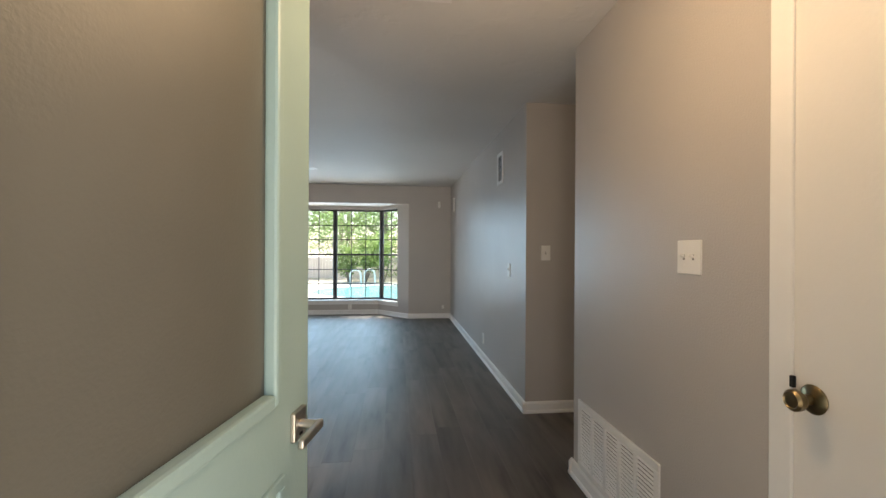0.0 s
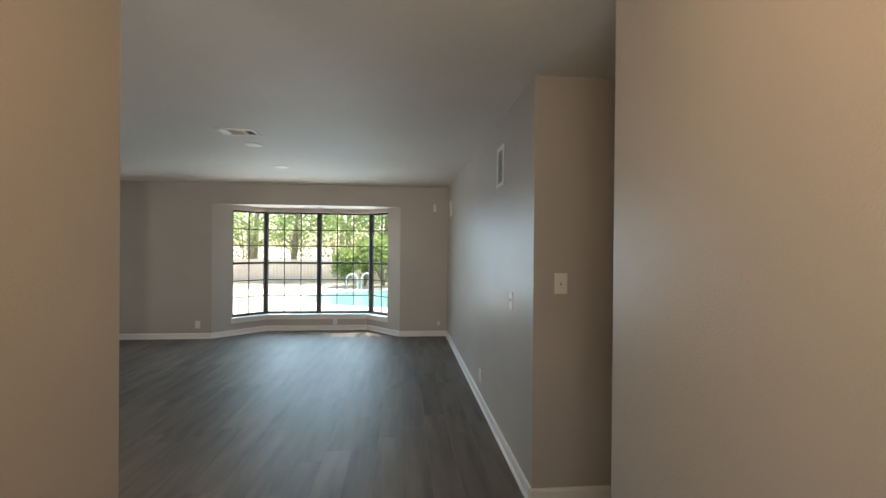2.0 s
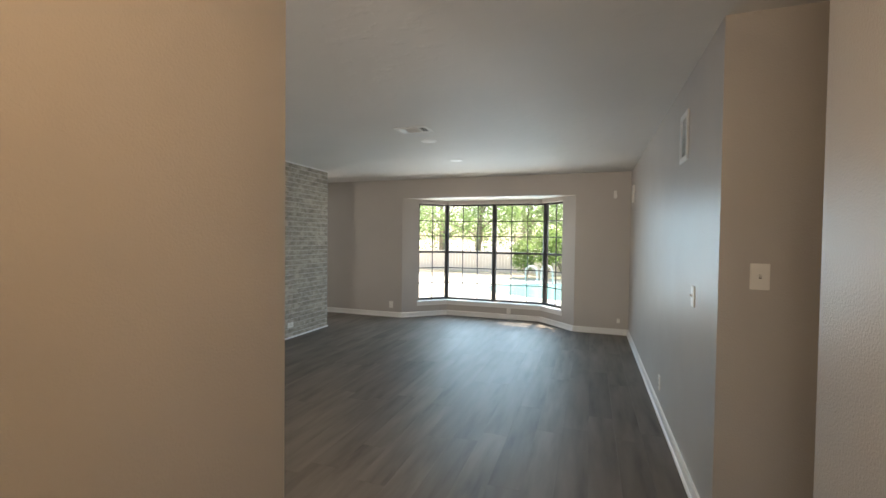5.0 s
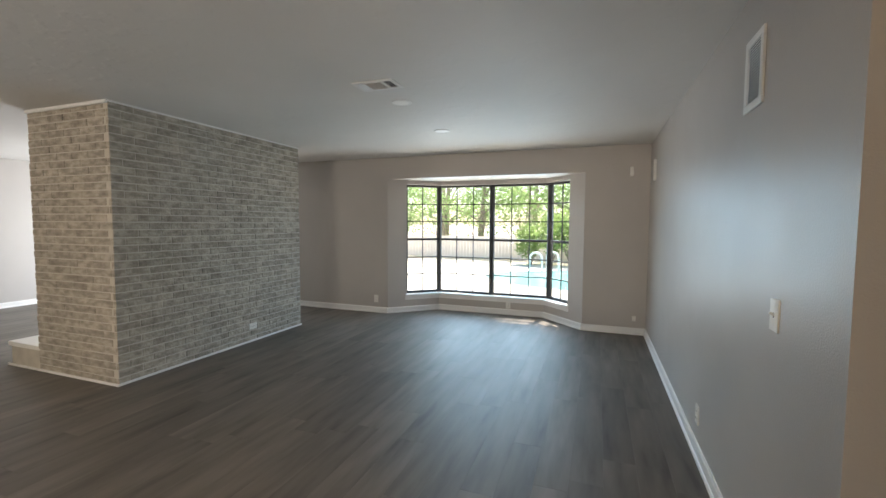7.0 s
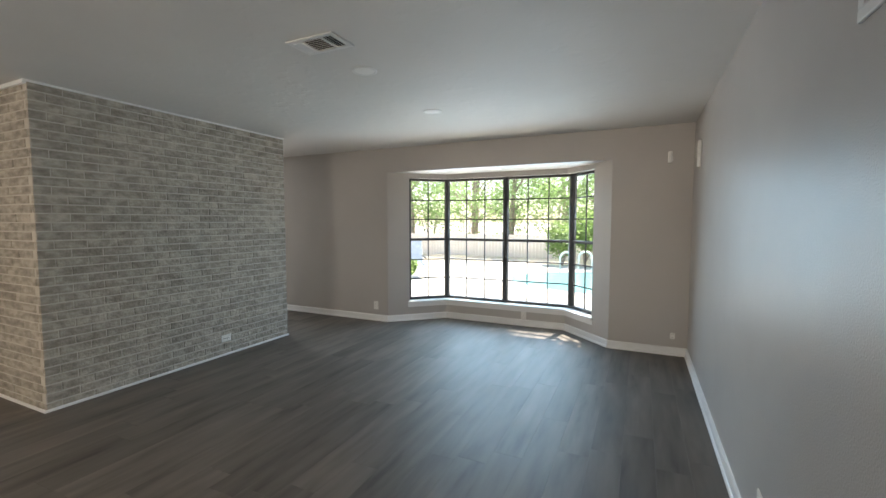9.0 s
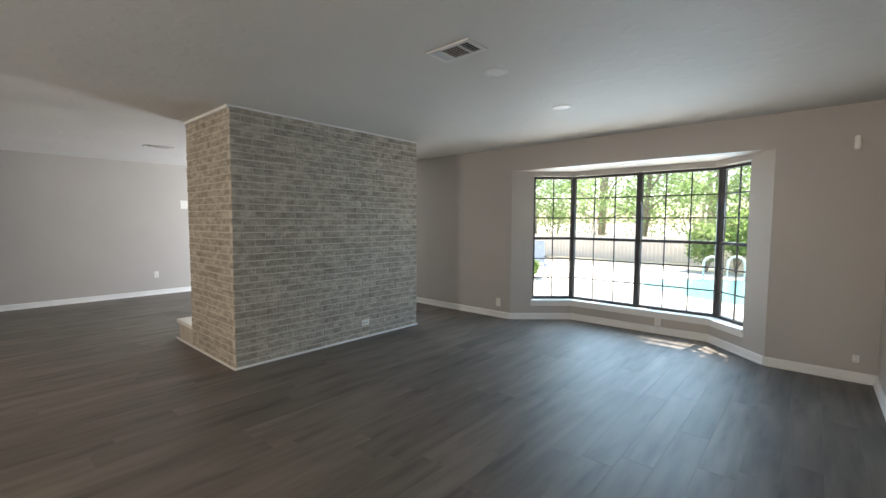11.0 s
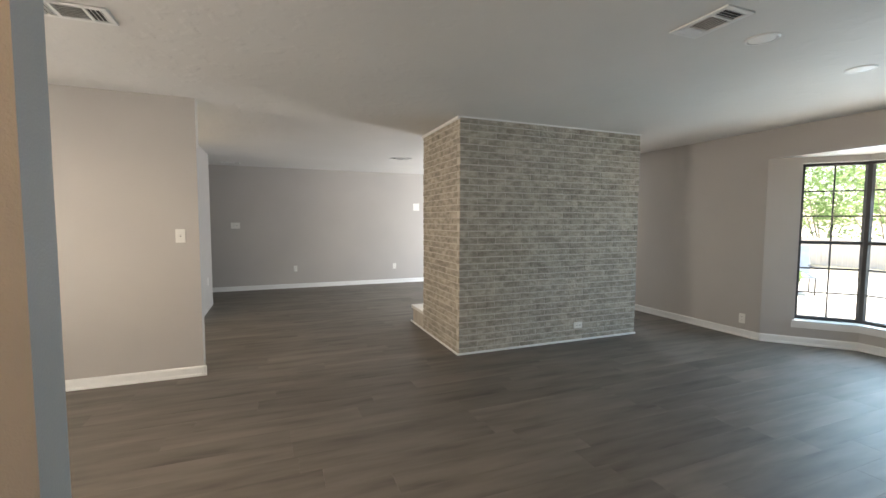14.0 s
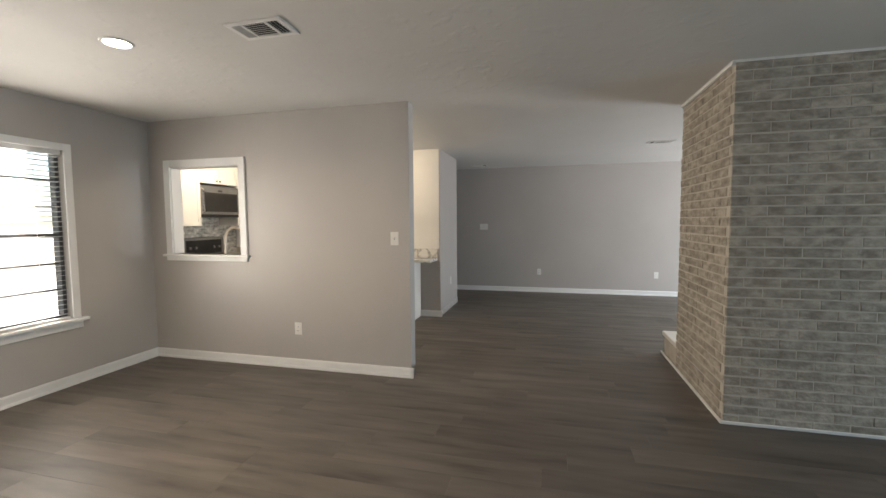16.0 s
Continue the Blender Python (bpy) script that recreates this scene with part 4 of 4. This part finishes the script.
# kitchen desk against the column
desk = thing("desk_cabinet", (-5.9, 1.0, 0), "white base cabinet under the kitchen desk top", "cabinet")
part("body", boxes((-6.095, -5.76, -1.2, 1.30, 0.0, 0.83), bevel=0.002), CABINET, desk)
dtop = new("worktop", smooth_mesh("worktop", boxes((-6.098, -5.72, -1.25, 1.56, 0.831, 0.87), bevel=0.005), MARBLE))
tagged(dtop, "white veined stone desk top by the column", "worktop")
bsp = new("backsplash", smooth_mesh("backsplash", boxes((-6.098, -6.078, -1.25, 1.56, 0.871, 1.00), bevel=0.003), MARBLE))
tagged(bsp, "white and grey veined stone upstand", "backsplash")

# ---- outdoors ----
GZ = -0.16
structure("ground", boxes((-400, 400, -400, 400, GZ - 0.2, GZ - 0.02)), SOIL, "dry pale ground with leaf litter", "ground")
POOL = [(1.6 + 4.3 * math.cos(2 * math.pi * k / 48), 14.6 + 2.5 * math.sin(2 * math.pi * k / 48)) for k in range(48)]
deck = bmesh.new()
outer = [(13 * math.cos(2 * math.pi * k / 48) - 1.0, 13.4 + 5.2 * math.sin(2 * math.pi * k / 48)) for k in range(48)]
vi = [deck.verts.new((x, y, GZ)) for x, y in POOL]
vo = [deck.verts.new((x, y, GZ)) for x, y in outer]
vl = [deck.verts.new((x, y, GZ - 0.35)) for x, y in POOL]
vk = [deck.verts.new((x, y, GZ - 0.05)) for x, y in outer]
for k in range(48):
    n = (k + 1) % 48
    deck.faces.new((vi[k], vi[n], vo[n], vo[k]))
    deck.faces.new((vi[k], vl[k], vl[n], vi[n]))
    deck.faces.new((vo[k], vo[n], vk[n], vk[k]))
structure("pavement", deck, CONCRETE, "pale concrete pool deck in full sun", "pavement")
wb = bmesh.new()
wb.faces.new([wb.verts.new((x, y, GZ - 0.015)) for x, y in [(1.6 + (a - 1.6) * 0.998, 14.6 + (b - 14.6) * 0.998) for a, b in POOL]])
structure("water", wb, WATER, "turquoise swimming pool water", "water")
structure("pavement_patio", boxes((-9, 4, 8.9, 10.4, GZ - 0.1, GZ + 0.012)), CONCRETE, "pale concrete patio outside the bay window", "pavement")
ladder = thing("pool_ladder", (-0.9, 16.3, GZ), "white tubular pool ladder rails at the far edge", "pool ladder")
for lx, ly in ((-1.62, 16.2), (-1.12, 16.65)):
    pts = [(lx, ly, GZ), (lx, ly, 0.28)] + [(lx + 0.2 - 0.2 * math.cos(math.pi * k / 8), ly, 0.28 + 0.2 * math.sin(math.pi * k / 8)) for k in range(1, 8)] + [(lx + 0.4, ly, 0.25), (lx + 0.42, ly, GZ - 0.3)]
    part("rail", tube(bmesh.new(), pts, 0.032, 10), TRIM, ladder, smooth=True)
chair = thing("lounge_chair", (-5.2, 13.3, GZ), "pale blue sling patio chair with dark frame on deck", "lounge chair", "", 35)
part("seat", box(bmesh.new(), -0.3, 0.3, -0.45, 0.35, 0.36, 0.40, 0.012), LOUNGE, chair)
part("backrest", box(bmesh.new(), -0.3, 0.3, 0, 0.04, 0, 0.72, 0.012, Matrix.Translation((0, 0.34, 0.38)) @ pose(0, 0, 0, -28, 0, 0)), LOUNGE, chair)
for sx in (-0.28, 0.28):
    for sy in (-0.4, 0.32):
        part("leg", tube(bmesh.new(), [(sx, sy, 0.0), (sx, sy, 0.37)], 0.016), BRONZE, chair)
    part("armrest", box(bmesh.new(), sx - 0.03, sx + 0.03, -0.4, 0.36, 0.56, 0.59, 0.008), BRONZE, chair)

fence = thing("fence", (-2, 20.5, GZ), "weathered cedar board fence behind the pool", "fence")
fx = -14.0
rng = random.Random(3)
board_me = None
while fx < 11:
    if board_me is None:
        board_me = smooth_mesh("board", boxes((0, 0.142, 0, 0.018, 0, 0.98), bevel=0.004), FENCE)
    ob = new("board", board_me)
    ob.parent = fence
    ob.location = (fx + 2, 0, 0.03 + rng.uniform(-0.01, 0.01))
    fx += 0.15
for zz in (0.22, 0.76):
    part("rail", boxes((-14, 11, 20.52, 20.56, GZ + zz, GZ + zz + 0.09)), FENCE, fence)


def leaves(bm_data, centre, radii, n, size, rng):
    """Scatters n small folded leaves in an uneven clump."""
    v, f = bm_data
    for _ in range(n):
        d = Vector((rng.gauss(0, 1), rng.gauss(0, 1), rng.gauss(0, 1))).normalized() * rng.uniform(0.45, 1.0) ** 0.5
        p = Vector((centre[0] + d.x * radii[0], centre[1] + d.y * radii[1], centre[2] + d.z * radii[2]))
        q = Euler((rng.uniform(-1.2, 1.2), rng.uniform(-1.2, 1.2), rng.uniform(0, 6.3))).to_matrix()
        s = size * rng.uniform(0.6, 1.3)
        i = len(v)
        for c in ((0, -s, 0), (s * 0.45, 0, s * 0.12), (0, s, 0), (-s * 0.45, 0, s * 0.12)):
            v.append(tuple(p + q @ Vector(c)))
        f.append((i, i + 1, i + 2, i + 3))


def plant_mesh(name, data, mat, parent):
    me = bpy.data.meshes.new(name)
    me.from_pydata([tuple(Vector(c) - HOME[parent]) for c in data[0]], [], data[1])
    me.materials.append(mat)
    ob = new(name, me)
    ob.parent = parent
    return ob


def tree(x, y, h, spread, seed, n=2700, low=0.35):
    rng = random.Random(seed)
    root = thing("tree", (x, y, GZ), "leafy green tree behind the pool fence", "tree", "garden trees")
    tb = bmesh.new()
    lean = rng.uniform(-0.4, 0.4)
    tube(tb, [(x, y, GZ - 0.05), (x + lean * 0.2, y, h * 0.3), (x + lean * 0.6, y, h * 0.6), (x + lean, y, h * 0.95)], [0.17, 0.13, 0.09, 0.03], 9)
    data = ([], [])
    for k in range(11):
        a, z = rng.uniform(0, 6.28), h * rng.uniform(low, 0.9)
        r = spread * rng.uniform(0.4, 1.0)
        e = (x + lean * z / h + r * math.cos(a), y + r * math.sin(a), z + rng.uniform(0.2, 0.9))
        tube(tb, [(x + lean * z / h, y, z * 0.85), ((x + e[0]) / 2, (y + e[1]) / 2, (z + e[2]) / 2), e], [0.06, 0.04, 0.012], 6)
        for _ in range(3):
            c = (e[0] + rng.uniform(-0.6, 0.6), e[1] + rng.uniform(-0.6, 0.6), e[2] + rng.uniform(-0.5, 0.5))
            leaves(data, c, (rng.uniform(0.5, 0.95), rng.uniform(0.5, 0.95), rng.uniform(0.35, 0.7)), n // 33, 0.095, rng)
    part("trunk", tb, BARK, root)
    plant_mesh("crown", data, LEAF, root)
    return root


for k, (x, y, h, s) in enumerate(((-13, 23.5, 7, 2.6), (-10.2, 22.2, 6, 2.3), (-7.4, 24, 7.5, 2.7), (-5.0, 22.4, 5.6, 2.2), (-2.6, 24.2, 7.2, 2.6), (-0.4, 22.3, 6, 2.4), (2.2, 23.6, 7, 2.6), (5.0, 22.5, 6.3, 2.4), (8.0, 24, 7, 2.7), (-16, 22, 7, 2.7), (-9, 28, 9.5, 3.4), (-3.5, 29, 9.5, 3.4), (2.5, 29, 9.8, 3.4), (-15, 28, 9.5, 3.4))):
    tree(x, y, h, s, 20 + k, low=0.22)


def shrub(x, y, r, h, seed, leaf=LEAF_DARK, n=190, size=0.075):
    rng = random.Random(seed)
    root = thing("shrub", (x, y, GZ), "dense dark green shrub at the pool's edge", "shrub", "garden shrubs")
    sb = bmesh.new()
    data = ([], [])
    for k in range(9):
        a = rng.uniform(0, 6.28)
        e = (x + r * 0.7 * math.cos(a) * rng.random(), y + r * 0.7 * math.sin(a) * rng.random(), GZ + h * rng.uniform(0.4, 0.95))
        tube(sb, [(x, y, GZ - 0.02), e], [0.03, 0.01], 6)
        leaves(data, e, (r * 0.5, r * 0.5, h * 0.32), n, size, rng)
    part("stems", sb, BARK, root)
    plant_mesh("foliage", data, leaf, root)


for k, (x, y, r, h) in enumerate(((-1.9, 18.3, 0.9, 1.3), (-0.4, 18.5, 1.1, 1.9), (1.2, 18.4, 1.2, 2.0), (3.0, 18.6, 1.2, 2.1), (4.9, 18.3, 1.2, 1.9), (-5.1, 12.6, 0.4, 0.42), (-1.2, 18.9, 1.1, 2.0))):
    shrub(x, y, r, h, 60 + k)
for k in range(12):
    shrub(-15.5 + 2.1 * k, 21.9 + 0.5 * (k % 2), 1.7, 3.4 + 0.5 * (k % 3), 120 + k, LEAF, 130, 0.085)
# shade tree by the house, whose limbs reach over the bay and dapple its floor
rng = random.Random(5)
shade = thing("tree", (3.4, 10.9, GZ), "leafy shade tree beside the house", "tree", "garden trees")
tb = bmesh.new()
tube(tb, [(3.4, 10.9, GZ - 0.05), (3.3, 10.8, 2.0), (3.0, 10.6, 3.8), (2.4, 10.4, 5.6)], [0.2, 0.17, 0.13, 0.05], 10)
data = ([], [])
cx = -3.4
while cx < 2.6:
    if not -0.42 < cx < 0.42:
        for _ in range(2):
            e = (cx + rng.uniform(-0.15, 0.15), 10.25 + rng.uniform(-0.5, 0.5), 4.5 + rng.uniform(-0.2, 0.3))
            leaves(data, e, (0.32, 0.5, 0.28), 170, 0.09, rng)
        tube(tb, [(3.0, 10.6, 3.8), ((cx + 3.0) / 2, 10.4, 4.35), (cx, 10.25, 4.5)], [0.05, 0.035, 0.012], 6)
    else:
        leaves(data, (cx, 10.25, 4.5), (0.35, 0.4, 0.25), 6, 0.09, rng)
    cx += 0.4
part("trunk", tb, BARK, shade)
plant_mesh("crown", data, LEAF, shade)
structure("pavement_drive", boxes((-9, 3, -14, -2.6, GZ - 0.1, GZ + 0.012)), CONCRETE, "pale concrete front drive in full sun", "pavement")
for k, (x, y) in enumerate(((-3.6, -15.5), (-0.8, -16), (-6.5, -15.5))):
    shrub(x, y, 1.3, 2.2, 80 + k)
